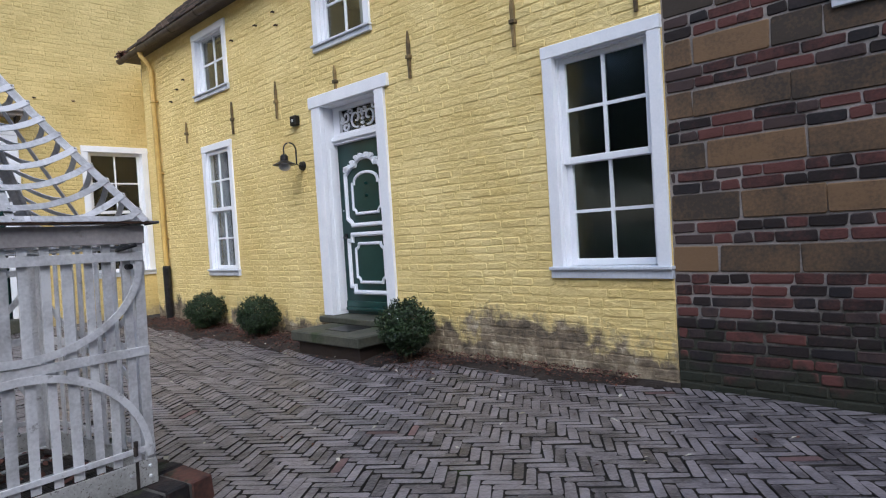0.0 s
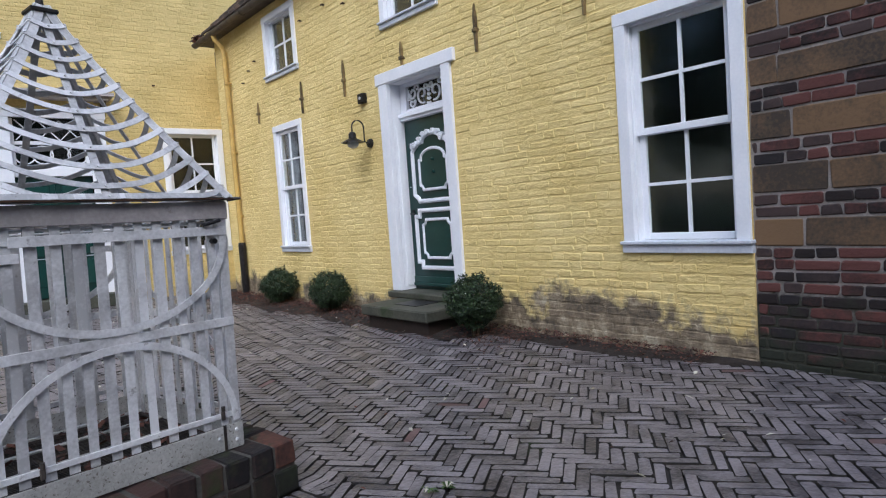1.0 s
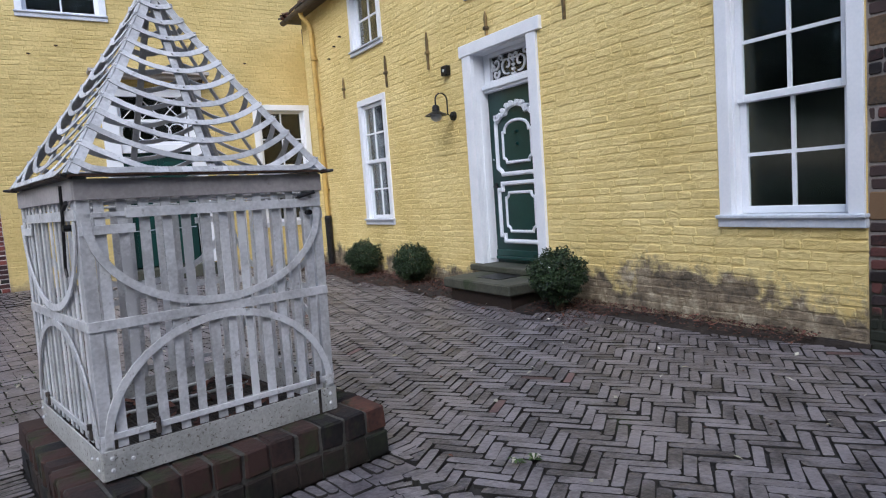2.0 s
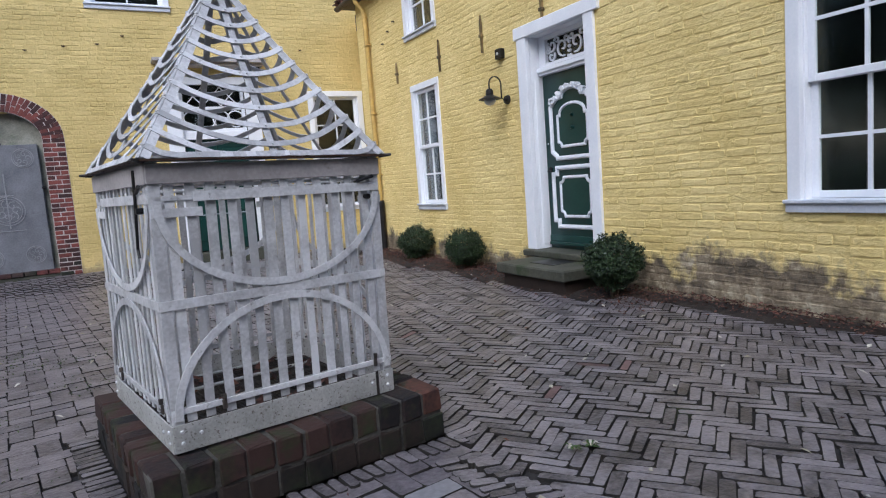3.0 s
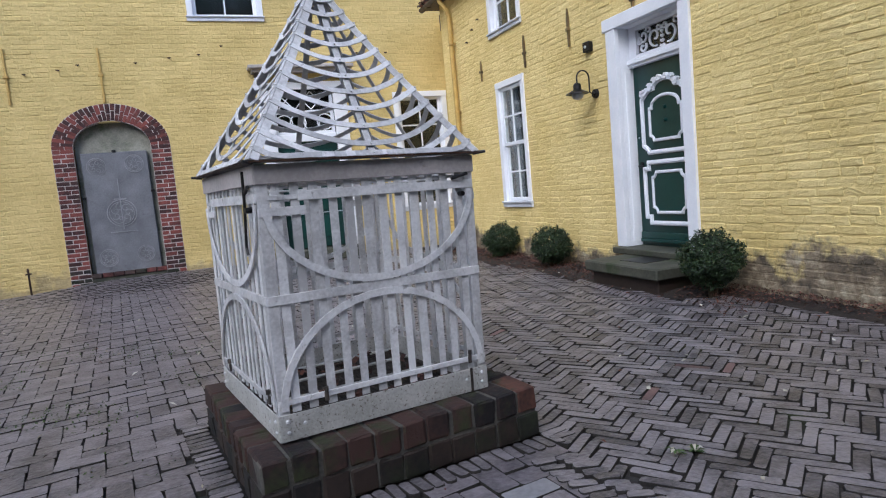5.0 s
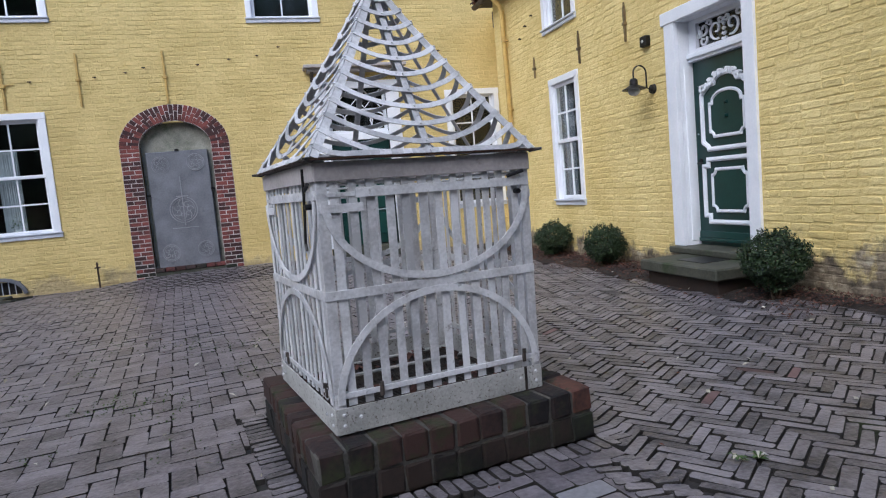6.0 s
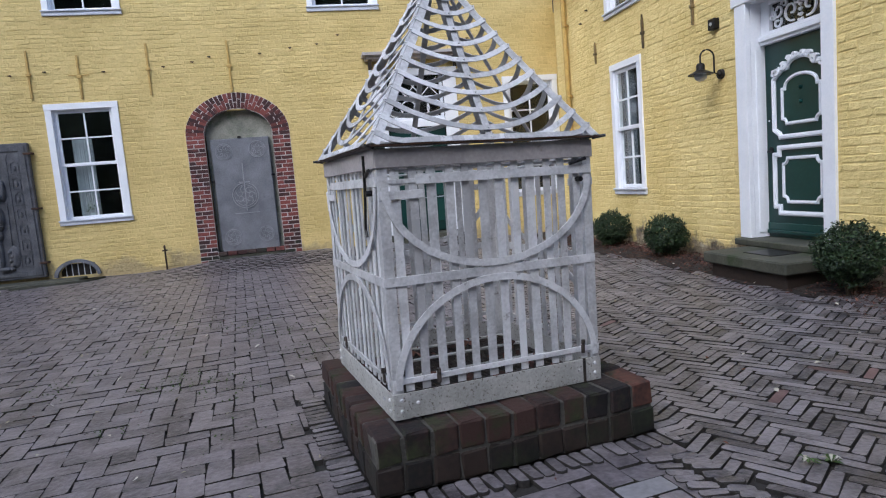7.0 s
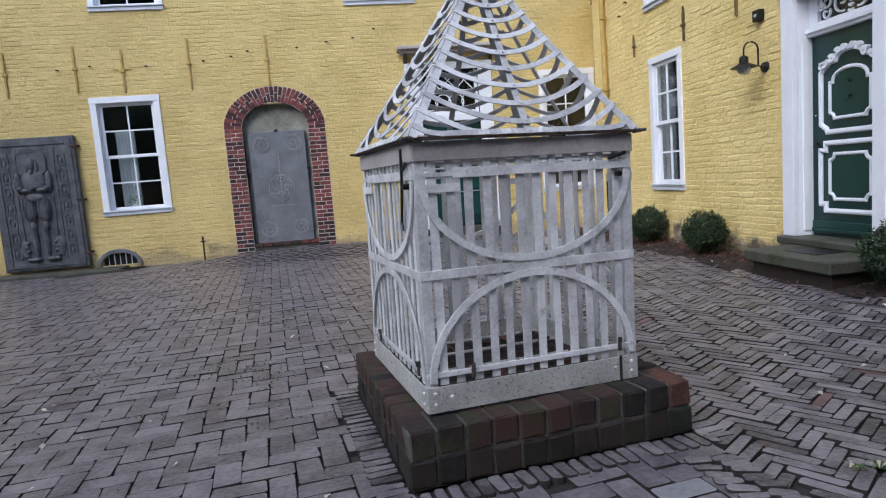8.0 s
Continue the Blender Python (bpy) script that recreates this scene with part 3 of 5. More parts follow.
def pave():
    r = random.Random(21)
    rest, rest_b = Pieces(), Pieces()
    W, L = 0.0605, 0.216
    near = 0
    for x, y, turn in herringbone(radians(36.5), W, L, -3.9, 0.2, -12.6, 0.2, (-2.398, -9.60)):
        if bed(x, y) or not east_side(x + 0.05, y) or in_base(x, y, 0.075):
            continue
        m = lay(x, y, turn, r)
        kw = dict(chamfer=0.0016, deep=0.05, variant=r.randrange(8), wob=0.007, corner=0.010)
        size = L - 0.008 + r.choice((0, 0, 0, -0.01)), W - r.choice((0.006, 0.005, 0.008))
        lone = near < 300 and -3.2 < x < -1.6 and -10.9 < y < -9.4
        red = r.random() < 0.004 or math.hypot(x + 2.398, y + 9.60) < 0.03
        if lone or red:
            lone_block("clinker", m, *size, CLINKER_RED if red else CLINKER, paving_clinker, sides=JOINT_SOIL, **kw)
            near += lone
        else:
            rest.add(m, *size, **kw)
    rest.build("clinker_field", CLINKER, paving_clinker, "field of dark narrow clinkers", JOINT_SOIL)
    W, L, near = 0.115, 0.229, 0
    for x, y, turn in herringbone(radians(7), W, L, -13.9, -1.8, -12.6, 0.0, (-5.87, -8.54)):
        if east_side(x, y) or in_base(x, y, 0.10) or (y < -9.75 and east_side(x + 0.13, y)):
            continue
        m = lay(x, y, turn, r, 0.6)
        kw = dict(chamfer=0.0010, deep=0.05, variant=r.randrange(8), wob=0.006, corner=0.010)
        if near < 300 and -6.4 < x < -3.0 and -10.9 < y < -8.2:
            pale = math.hypot(x + 3.42, y + 10.17) < 0.07
            lone_block("paver", m, L - 0.006, W - 0.005, PALE_PAVER if pale else PAVER, paving_broad, sides=JOINT_SOIL, **kw)
            near += 1
        else:
            rest_b.add(m, L - 0.006, W - 0.005, **kw)
    rest_b.build("paver_field", PAVER, paving_broad, "field of broad grey-violet pavers", JOINT_SOIL)
    # header row round the brick base, and the row along the seam of the two pavings
    for side in range(4):
        for k in range(25):
            s = -BASE_HALF - 0.10 + 0.058 * (k + 0.5)
            m = BASE_AT @ Matrix.Rotation(side * math.pi / 2, 4, "Z") @ pose(s, -BASE_HALF - 0.072, 0.008 + r.uniform(-0.004, 0.004), r.uniform(-3, 3), r.uniform(-2, 2), 90 + r.uniform(-4, 4))
            lone_block("clinker", m, 0.13, 0.05, CLINKER, paving_broad, sides=JOINT_SOIL, chamfer=0.0025, deep=0.05, variant=r.randrange(6), wob=0.005, corner=0.012)
    for row in range(2):
        for k in range(38):
            y = -10.02 - 0.061 * k
            m = pose(-3.215 - 0.118 * row - (y + 9.75) * 0.12, y, 0.004 + r.uniform(-0.005, 0.004), r.uniform(-3, 3), r.uniform(-2, 2), -14 + r.uniform(-7, 7))
            lone_block("clinker", m, 0.108, 0.054, CLINKER, paving_broad, sides=JOINT_SOIL, chamfer=0.0025, deep=0.05, variant=r.randrange(6), wob=0.008, corner=0.012)


# planting bed along the facade
bm = bmesh.new()
rows = []
ys = [-0.4 - 0.14 * k for k in range(73)]
for y in ys:
    e = -0.62 + 0.035 * math.sin(y * 2.1) + 0.02 * math.sin(y * 5.3) if y > -7.9 else -0.30 + 0.03 * math.sin(y * 3.0)
    if y < -9.6:
        e = -0.28 - (y + 9.6) * 0.29
    e = min(e, -0.03)
    rows.append([bm.verts.new((e + (0.02 - e) * k / 5, y, -0.012 + (0.03 * math.sin(k / 5 * math.pi) + 0.025 * k / 5 + 0.018 * noise.noise(Vector((k, y * 4, 0))) if 0 < k else 0))) for k in range(6)])
for a, b in zip(rows, rows[1:]):
    for k in range(5):
        bm.faces.new((a[k], a[k + 1], b[k + 1], b[k]))
single("planting_bed", bm, SOIL, "narrow bed of dark soil along the facade", "soil bed", kind="structure")


# ---- windows and doors ----
def sash(bm, s0, s1, z0, z1, n0, n1, cols, rows, rail=0.055, bar=0.026):
    for q in ((s0, z0, s0 + rail, z1), (s1 - rail, z0, s1, z1), (s0 + rail, z0, s1 - rail, z0 + rail), (s0 + rail, z1 - rail * 0.8, s1 - rail, z1)):
        box(bm, q[0], q[1], n0, q[2], q[3], n1, 0.004)
    w, h = (s1 - s0 - 2 * rail), (z1 - z0 - 1.8 * rail)
    for k in range(1, cols):
        s = s0 + rail + w * k / cols
        box(bm, s - bar / 2, z0 + rail, n0 + 0.006, s + bar / 2, z1 - rail * 0.8, n1 - 0.004)
    for k in range(1, rows):
        z = z0 + rail + h * k / rows
        box(bm, s0 + rail, z - bar / 2, n0 + 0.008, s1 - rail, z + bar / 2, n1 - 0.005)
    return [(s0 + rail + w * i / cols, s0 + rail + w * (i + 1) / cols, z0 + rail + h * j / rows, z0 + rail + h * (j + 1) / rows) for i in range(cols) for j in range(rows)]


def window(name, wall, w, label, cols=2, lower=2, upper=2, board=0.095, sill_drop=0.10, recess=0.10, room=1.6, split=0.5):
    """A white timber sash window in an opening: boards, sill, two sashes, panes and a dark box for the unlit room."""
    s0, s1, z0, z1 = w
    win = thing(name, wall, label, "window", kind="structure")
    P = lambda pn, bm, mat, lb="": part(pn, bm, mat, win, lb)
    bm = bmesh.new()
    box(bm, s0, z0, -0.03, s0 + board, z1 - board, 0.022, 0.004)
    box(bm, s1 - board, z0, -0.03, s1, z1 - board, 0.022, 0.004)
    box(bm, s0 - 0.006, z1 - board, -0.03, s1 + 0.006, z1, 0.026, 0.004)
    a0, a1, b1 = s0 + board, s1 - board, z1 - board
    box(bm, a0 - 0.02, z0, -recess - 0.06, a0 + 0.012, b1, -0.031)
    box(bm, a1 - 0.012, z0, -recess - 0.06, a1 + 0.02, b1, -0.031)
    box(bm, a0 + 0.012, b1 - 0.012, -recess - 0.06, a1 - 0.012, b1 + 0.02, -0.031)
    P("window_frame", bm, WHITE)
    bm = bmesh.new()
    box(bm, s0 - 0.012, z0 - sill_drop + 0.02, -0.02, s1 + 0.012, z0 - 0.014, 0.03, 0.004)
    box(bm, s0 - 0.02, z0 - 0.014, -recess, s1 + 0.02, z0 + 0.014, 0.055, 0.006)
    P("window_sill", bm, SILL, "grey painted window sill")
    zm = z0 + (b1 - z0) * split
    glass = []
    bm = bmesh.new()
    glass += [(q, -recess - 0.015) for q in sash(bm, a0 + 0.012, a1 - 0.012, z0 + 0.014, zm + 0.03, -recess - 0.035, -recess, cols, lower)]
    P("lower_sash", bm, WHITE)
    if upper:
        bm = bmesh.new()
        glass += [(q, -recess + 0.022) for q in sash(bm, a0 + 0.012, a1 - 0.012, zm - 0.012, b1 - 0.012, -recess + 0.002, -recess + 0.036, cols, upper)]
        P("upper_sash", bm, WHITE)
    for (x0, x1, y0, y1), n in glass:
        bm = bmesh.new()
        box(bm, x0 - 0.004, y0 - 0.004, n - 0.002, x1 + 0.004, y1 + 0.004, n + 0.002)
        P("pane", bm, GLASS).visible_shadow = False
    # Box behind the panes, its indoor shade put into the colour.
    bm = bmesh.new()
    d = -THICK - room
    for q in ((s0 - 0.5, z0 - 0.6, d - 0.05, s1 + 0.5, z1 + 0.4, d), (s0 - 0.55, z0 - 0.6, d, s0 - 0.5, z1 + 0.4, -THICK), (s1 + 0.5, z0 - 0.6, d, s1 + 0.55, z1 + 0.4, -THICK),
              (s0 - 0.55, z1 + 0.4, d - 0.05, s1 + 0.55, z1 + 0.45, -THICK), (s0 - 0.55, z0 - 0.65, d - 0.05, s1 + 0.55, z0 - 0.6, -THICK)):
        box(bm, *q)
    # Dark strips over the inner reveals, shade in their colour too.
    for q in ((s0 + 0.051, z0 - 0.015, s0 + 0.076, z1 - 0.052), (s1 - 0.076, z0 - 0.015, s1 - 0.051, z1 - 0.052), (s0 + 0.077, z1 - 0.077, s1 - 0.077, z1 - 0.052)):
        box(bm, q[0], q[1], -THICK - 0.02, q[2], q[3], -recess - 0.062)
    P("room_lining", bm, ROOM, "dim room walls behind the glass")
    return win


def curtain(wall, s0, s1, z0, z1, n, label, mat=CURTAIN):
    bm = bmesh.new()
    k = 40
    pts = [(s0 + (s1 - s0) * i / k, n + 0.022 * math.sin(i * 1.55) + 0.008 * math.sin(i * 0.7)) for i in range(k + 1)]
    back = [(s, q - 0.004) for s, q in pts[::-1]]
    prism(bm, pts + back, z0, z1, Matrix(((1, 0, 0, 0), (0, 0, 1, 0), (0, 1, 0, 0), (0, 0, 0, 1))))
    return single("curtain", bm, mat, label, "curtain", at=wall)


window("window_1", EAST, WIN_A, "narrow white sash window with small panes", recess=0.05)
window("window_2", EAST, WIN_B, "small white upper window under the eaves", lower=2, upper=0, split=1.0, sill_drop=0.09, recess=0.07)
window("window_3", EAST, WIN_M, "small white upper window above the green door", lower=2, upper=0, split=1.0, sill_drop=0.09, recess=0.07)
window("window_4", EAST, WIN_D, "large white sash window with eight panes", board=0.10)
window("window_5", NORTH, WIN_C, "white sash window with a pale curtain inside", board=0.11)
window("window_6", NORTH, WIN_F, "white sash window in the courtyard corner", board=0.11)
window("window_7", NORTH, WIN_U, "white upper window of the back wing", lower=2, upper=2, board=0.1)
window("window_8", NORTH, WIN_L, "white upper window of the back wing", lower=2, upper=2, board=0.1)
window("window_9", BROWN, WIN_R, "white window in the dark brick wall", board=0.1)
curtain(EAST, 3.28, 3.52, 0.9, 2.65, -0.20, "grey pleated curtain behind the narrow window", DARK_CURTAIN)
curtain(NORTH, -8.80, -8.47, 1.1, 2.5, -0.20, "pale pleated curtain behind the sash window")
curtain(EAST, 6.85, 7.15, 3.5, 4.3, -0.26, "pale curtain behind the upper window")


def moulding(parent, pts, width, depth, n, mat=WHITE, name="moulding"):
    bm = bmesh.new()
    ribbon(bm, [(x, z, n + depth * 0.25) for x, z in pts], (0, 0, 1), width, depth * 0.5, closed=True)
    ribbon(bm, [(x, z, n + depth * 0.75) for x, z in pts], (0, 0, 1), width * 0.45, depth * 0.5, closed=True)
    return part(name, bm, mat, parent)


def bite(x0, x1, z0, z1, r, arch=0.0, steps=4):
    """A panel outline with concave quarter-round corners; arch: a round top of that rise instead."""
    pts = []
    for cx, cz, a0 in ((x0, z0, 90), (x1, z0, 180), (x1, z1, 270), (x0, z1, 360)):
        if arch and cz == z1:
            continue
        a = [math.radians(a0 - 90 * k / steps) for k in range(steps + 1)]
        pts += [(cx + r * math.cos(t), cz + r * math.sin(t)) for t in a]
    if arch:
        c = (x0 + x1) / 2
        pts += [(x1, z1), (x1 - r * 0.7, z1)]
        pts += [(c + (x1 - c - r * 0.7) * math.cos(t), z1 + 0.02 + arch * math.sin(t)) for t in [math.pi * k / 10 for k in range(11)]]
        pts += [(x0 + r * 0.7, z1), (x0, z1)]
    return pts


def notched(x0, x1, z0, z1, d):
    """A panel outline whose corners stand out as square ears."""
    return [(x0 + d, z0), (x1 - d, z0), (x1 - d, z0 + d), (x1, z0 + d), (x1, z1 - d), (x1 - d, z1 - d), (x1 - d, z1), (x0 + d, z1), (x0 + d, z1 - d), (x0, z1 - d), (x0, z0 + d), (x0 + d, z0 + d)]


def spiral(cx, cz, r, turns, a0, flip=1, k=22):
    return [(cx + flip * r * (1 - 0.8 * i / k) * math.cos(a0 + turns * math.tau * i / k), cz + r * (1 - 0.8 * i / k) * math.sin(a0 + turns * math.tau * i / k)) for i in range(k + 1)]


def front_door():
    s0, s1, z0, z1 = DOOR_E
    d = thing("door_1", EAST, "dark green panelled front door with white carved mouldings, closed", "door", kind="structure")
    i0, i1, top = 6.31, 7.305, 2.775
    back = -0.19
    bm = bmesh.new()
    box(bm, s0 + 0.03, z0, -0.03, i0, z1 - 0.135, 0.03, 0.005)
    box(bm, i1, z0, -0.03, s1 - 0.07, z1 - 0.135, 0.03, 0.005)
    box(bm, s0 - 0.015, z1 - 0.135, -0.03, s1 + 0.005, z1, 0.04, 0.006)
    part("door_surround", bm, WHITE, d)
    bm = bmesh.new()
    box(bm, i0 - 0.03, z0, back - 0.06, i0, top + 0.03, -0.031)
    box(bm, i1, z0, back - 0.06, i1 + 0.03, top + 0.03, -0.031)
    box(bm, i0, top, back - 0.06, i1, top + 0.03, -0.031)
    for s in (i0 + 0.006, i1 - 0.006):
        box(bm, s - 0.006, z0 + 0.05, -0.155, s + 0.006, 2.3, -0.08, 0.003)
    part("reveal_lining", bm, WHITE, d)
    bm = bmesh.new()
    box(bm, i0, 2.335, back - 0.04, i1, 2.43, back + 0.05, 0.006)
    box(bm, i0, 2.37, back + 0.05, i1, 2.42, back + 0.075, 0.006)
    part("transom_bar", bm, WHITE, d)
    bm = bmesh.new()
    for q in ((i0, 2.43, i0 + 0.12, top), (i1 - 0.05, 2.43, i1, top), (i0 + 0.12, 2.43, i1 - 0.05, 2.465), (i0 + 0.12, top - 0.05, i1 - 0.05, top)):
        box(bm, q[0], q[1], back - 0.02, q[2], q[3], back + 0.03, 0.004)
    part("fanlight_frame", bm, WHITE, d)
    bm = bmesh.new()
    box(bm, i0 + 0.1, 2.45, back - 0.03, i1 - 0.03, top - 0.03, back - 0.024)
    part("fanlight_pane", bm, GLASS, d)
    # Dark sheet in place of the unlit hall.
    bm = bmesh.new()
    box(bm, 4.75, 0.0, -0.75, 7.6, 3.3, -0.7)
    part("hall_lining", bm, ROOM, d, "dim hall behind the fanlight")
    # carved scrollwork in the fanlight
    bm = bmesh.new()
    c, h = (i0 + 0.12 + i1 - 0.05) / 2, 2.595
    nn = back + 0.012
    for f in (-1, 1):
        for cx, cz, r, a0, turns in ((0.115, 0.0, 0.105, -1.9, 1.1), (0.30, 0.045, 0.085, 0.6, -1.1), (0.31, -0.07, 0.06, 2.6, 1.0), (0.21, 0.085, 0.045, 0.0, 0.9), (0.045, 0.085, 0.04, 3.4, 1.0), (0.375, 0.0, 0.05, 1.5, 0.9)):
            ribbon(bm, [(x, z, nn) for x, z in spiral(c + f * cx, h + cz, r, turns, a0, f)], (0, 0, 1), 0.017, 0.02)
    for k in range(5):
        ribbon(bm, [(c - 0.03 + 0.006 * k, h - 0.11 + 0.05 * k, nn), (c, h - 0.125 + 0.05 * k, nn), (c + 0.03 - 0.006 * k, h - 0.11 + 0.05 * k, nn)], (0, 0, 1), 0.022, 0.022)
    part("carved_scrollwork", bm, WHITE, d, "white carved scrolls in the fanlight")
    # the leaf
    l0, l1 = i0 + 0.004, i1 - 0.004
    bm = bmesh.new()
    box(bm, l0, 0.322, back - 0.05, l1, 2.335, back - 0.004, 0.004)
    leaf = part("door_leaf", bm, GREEN, d)
    bm = bmesh.new()
    box(bm, l0 + 0.01, 0.40, back - 0.004, l1 - 0.01, 0.475, back + 0.018, 0.006)
    box(bm, l0 + 0.01, 0.36, back - 0.004, l1 - 0.01, 0.40, back + 0.03, 0.006)
    part("kick_rail", bm, GREEN, d)
    n = back - 0.004
    q0, q1 = l0 + 0.13, l1 - 0.12
    # upper panel: arched outer moulding with carved crest, arched inner one
    c = (q0 + q1) / 2
    crest = [(q0, 1.45), (q0 + 0.075, 1.40), (q0 + 0.085, 1.37), (q1 - 0.085, 1.37), (q1 - 0.075, 1.40), (q1, 1.45), (q1, 1.96), (q1 - 0.05, 2.0), (q1 - 0.12, 2.05)]
    crest += [(c + 0.17 * math.cos(t), 2.06 + 0.085 * math.sin(t)) for t in [math.pi * k / 8 for k in range(9)]]
    crest += [(q0 + 0.12, 2.05), (q0 + 0.05, 2.0), (q0, 1.96)]
    moulding(leaf, crest, 0.05, 0.028, n)
    moulding(leaf, bite(q0 + 0.12, q1 - 0.12, 1.50, 1.85, 0.055, arch=0.10), 0.034, 0.022, n)
    bm = bmesh.new()
    prism(bm, bite(q0 + 0.135, q1 - 0.135, 1.515, 1.84, 0.05, arch=0.095), n, n + 0.006)
    part("panel", bm, GREEN_DEEP, leaf)
    bm = bmesh.new()
    for f in (-1, 1):
        for cx, cz, r, a0, turns in ((0.20, 2.075, 0.04, 0.5, 1.2), (0.30, 2.04, 0.04, 2.2, 1.1), (0.12, 2.135, 0.032, 0, 1.1), (0.05, 2.165, 0.03, 3, 1.0), (0.345, 2.02, 0.03, 1, 1.1)):
            ribbon(bm, [(x, z, n + 0.02) for x, z in spiral(c + f * cx, cz, r, turns, a0, f)], (0, 0, 1), 0.026, 0.04)
    part("carved_crest", bm, WHITE, leaf, "white carved crest")
    # lower panel: eared outer moulding, inner one with bitten corners
    moulding(leaf, notched(q0 - 0.01, q1 + 0.01, 0.58, 1.26, 0.07), 0.05, 0.028, n)
    moulding(leaf, bite(q0 + 0.115, q1 - 0.115, 0.70, 1.15, 0.06), 0.034, 0.022, n)
    bm = bmesh.new()
    prism(bm, bite(q0 + 0.13, q1 - 0.13, 0.715, 1.135, 0.055), n, n + 0.006)
    part("panel", bm, GREEN_DEEP, leaf)
    bm = bmesh.new()
    cyl(bm, (l0 + 0.07, 1.23, n), (l0 + 0.07, 1.23, n + 0.05), 0.012)
    cyl(bm, (l0 + 0.07, 1.23, n + 0.05), (l0 + 0.16, 1.225, n + 0.055), 0.010)
    cyl(bm, (l0 + 0.07, 1.25, n), (l0 + 0.07, 1.25, n + 0.008), 0.03)
    part("door_handle", bm, IRON, leaf, "dark iron lever handle")
    for z in (1.70, 1.84):
        bm = bmesh.new()
        cyl(bm, (c, z, n + 0.004), (c, z, n + 0.035), 0.022, 0.014)
        part("knob", bm, GREEN, leaf)
    bm = bmesh.new()
    cyl(bm, (l0 + 0.05, 1.55, n), (l0 + 0.05, 1.55, n + 0.01), 0.008)
    part("lock_stud", bm, SILL, leaf)


front_door()


def back_door():
    s0, s1, z0, z1 = DOOR_N
    d = thing("door_2", NORTH, "green double door with white frame and latticed fanlight", "door", kind="structure")
    i0, i1 = -3.10, -1.95
    bm = bmesh.new()
    box(bm, s0, z0, -0.03, i0, z1 - 0.14, 0.03, 0.005)
    box(bm, i1, z0, -0.03, s1, z1 - 0.14, 0.03, 0.005)
    box(bm, s0 - 0.02, z1 - 0.14, -0.03, s1 + 0.02, z1, 0.04, 0.005)
    for k in range(4):
        box(bm, i1 + 0.003, 0.5 + k * 0.55, 0.03, s1 - 0.003, 0.51 + k * 0.55, 0.036)
    part("door_surround", bm, WHITE, d)
    bm = bmesh.new()
    box(bm, i0, 2.30, -0.16, i1, 2.44, -0.03, 0.005)
    box(bm, i0, 2.44, -0.16, i0 + 0.06, z1 - 0.14, -0.08, 0.005)
    box(bm, i1 - 0.06, 2.44, -0.16, i1, z1 - 0.14, -0.08, 0.005)
    box(bm, i0 + 0.06, 2.44, -0.16, i1 - 0.06, 2.5, -0.08, 0.005)
    box(bm, i0 + 0.06, 2.84, -0.155, i1 - 0.06, 2.90, -0.085, 0.005)
    part("fanlight_frame", bm, WHITE, d)
    bm = bmesh.new()
    for k in range(4):
        x = i0 + 0.19 + k * 0.26
        ribbon(bm, [(x + 0.15 * math.cos(t), 2.67 + 0.15 * math.sin(t), -0.11) for t in [math.tau * q / 16 for q in range(16)]], (0, 0, 1), 0.02, 0.02, closed=True)
    for k in range(3):
        x = i0 + 0.25 + k * 0.32
        ribbon(bm, [(x - 0.16, 2.92, -0.11), (x + 0.16, 3.26, -0.11)], (0, 0, 1), 0.018, 0.018)
        ribbon(bm, [(x + 0.16, 2.92, -0.125), (x - 0.16, 3.26, -0.125)], (0, 0, 1), 0.018, 0.016)
    part("lattice", bm, WHITE, d, "white round lattice bars")
    bm = bmesh.new()
    box(bm, i0 + 0.03, 2.46, -0.135, i1 - 0.03, z1 - 0.16, -0.131)
    part("fanlight_pane", bm, GLASS, d)
    # One dark sheet gives the hall's shade behind the lattice.
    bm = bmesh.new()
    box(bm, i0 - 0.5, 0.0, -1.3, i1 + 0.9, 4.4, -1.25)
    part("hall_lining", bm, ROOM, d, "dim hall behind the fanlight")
    for a, b in ((i0 + 0.004, (i0 + i1) / 2 - 0.003), ((i0 + i1) / 2 + 0.003, i1 - 0.004)):
        bm = bmesh.new()
        box(bm, a, z0 + 0.02, -0.15, b, 2.3, -0.11, 0.004)
        leaf = part("door_leaf", bm, GREEN, d)
        for z in (0.42, 0.95, 1.6):
            bm = bmesh.new()
            box(bm, a + 0.09, z, -0.11, b - 0.09, z + (0.42 if z < 0.9 else 0.54), -0.095, 0.012)
            part("panel", bm, GREEN_DEEP, leaf)
        bm = bmesh.new()
        box(bm, a + 0.02, 0.90, -0.11, b - 0.02, 0.915, -0.098)
        part("bead", bm, SILL, leaf)
    bm = bmesh.new()
    box(bm, i0 - 0.2, 0.0, -0.1, i1 + 0.2, z0, 0.32, 0.012)
    part("door_step", bm, STEP_STONE, d, "grey stone door step")
    hood = thing("door_hood", NORTH, "weathered grey wooden hood above the back door", "door hood")
    bm = bmesh.new()
    box(bm, -3.5, 3.64, -0.008, -1.55, 3.70, 0.32, 0.008)
    box(bm, -3.44, 3.58, -0.008, -1.61, 3.64, 0.25, 0.008)
    part("hood_board", bm, CAGE_FASCIA, hood)
    for s in (-3.38, -1.72):
        bm = bmesh.new()
        prism(bm, [(0, 3.58), (0.22, 3.58), (0.05, 3.44), (0, 3.40)], s, s + 0.06, Matrix(((0, 0, 1, 0), (0, 1, 0, 0), (1, 0, 0, 0), (0, 0, 0, 1))))
        part("bracket", bm, GUTTER, hood)


back_door()


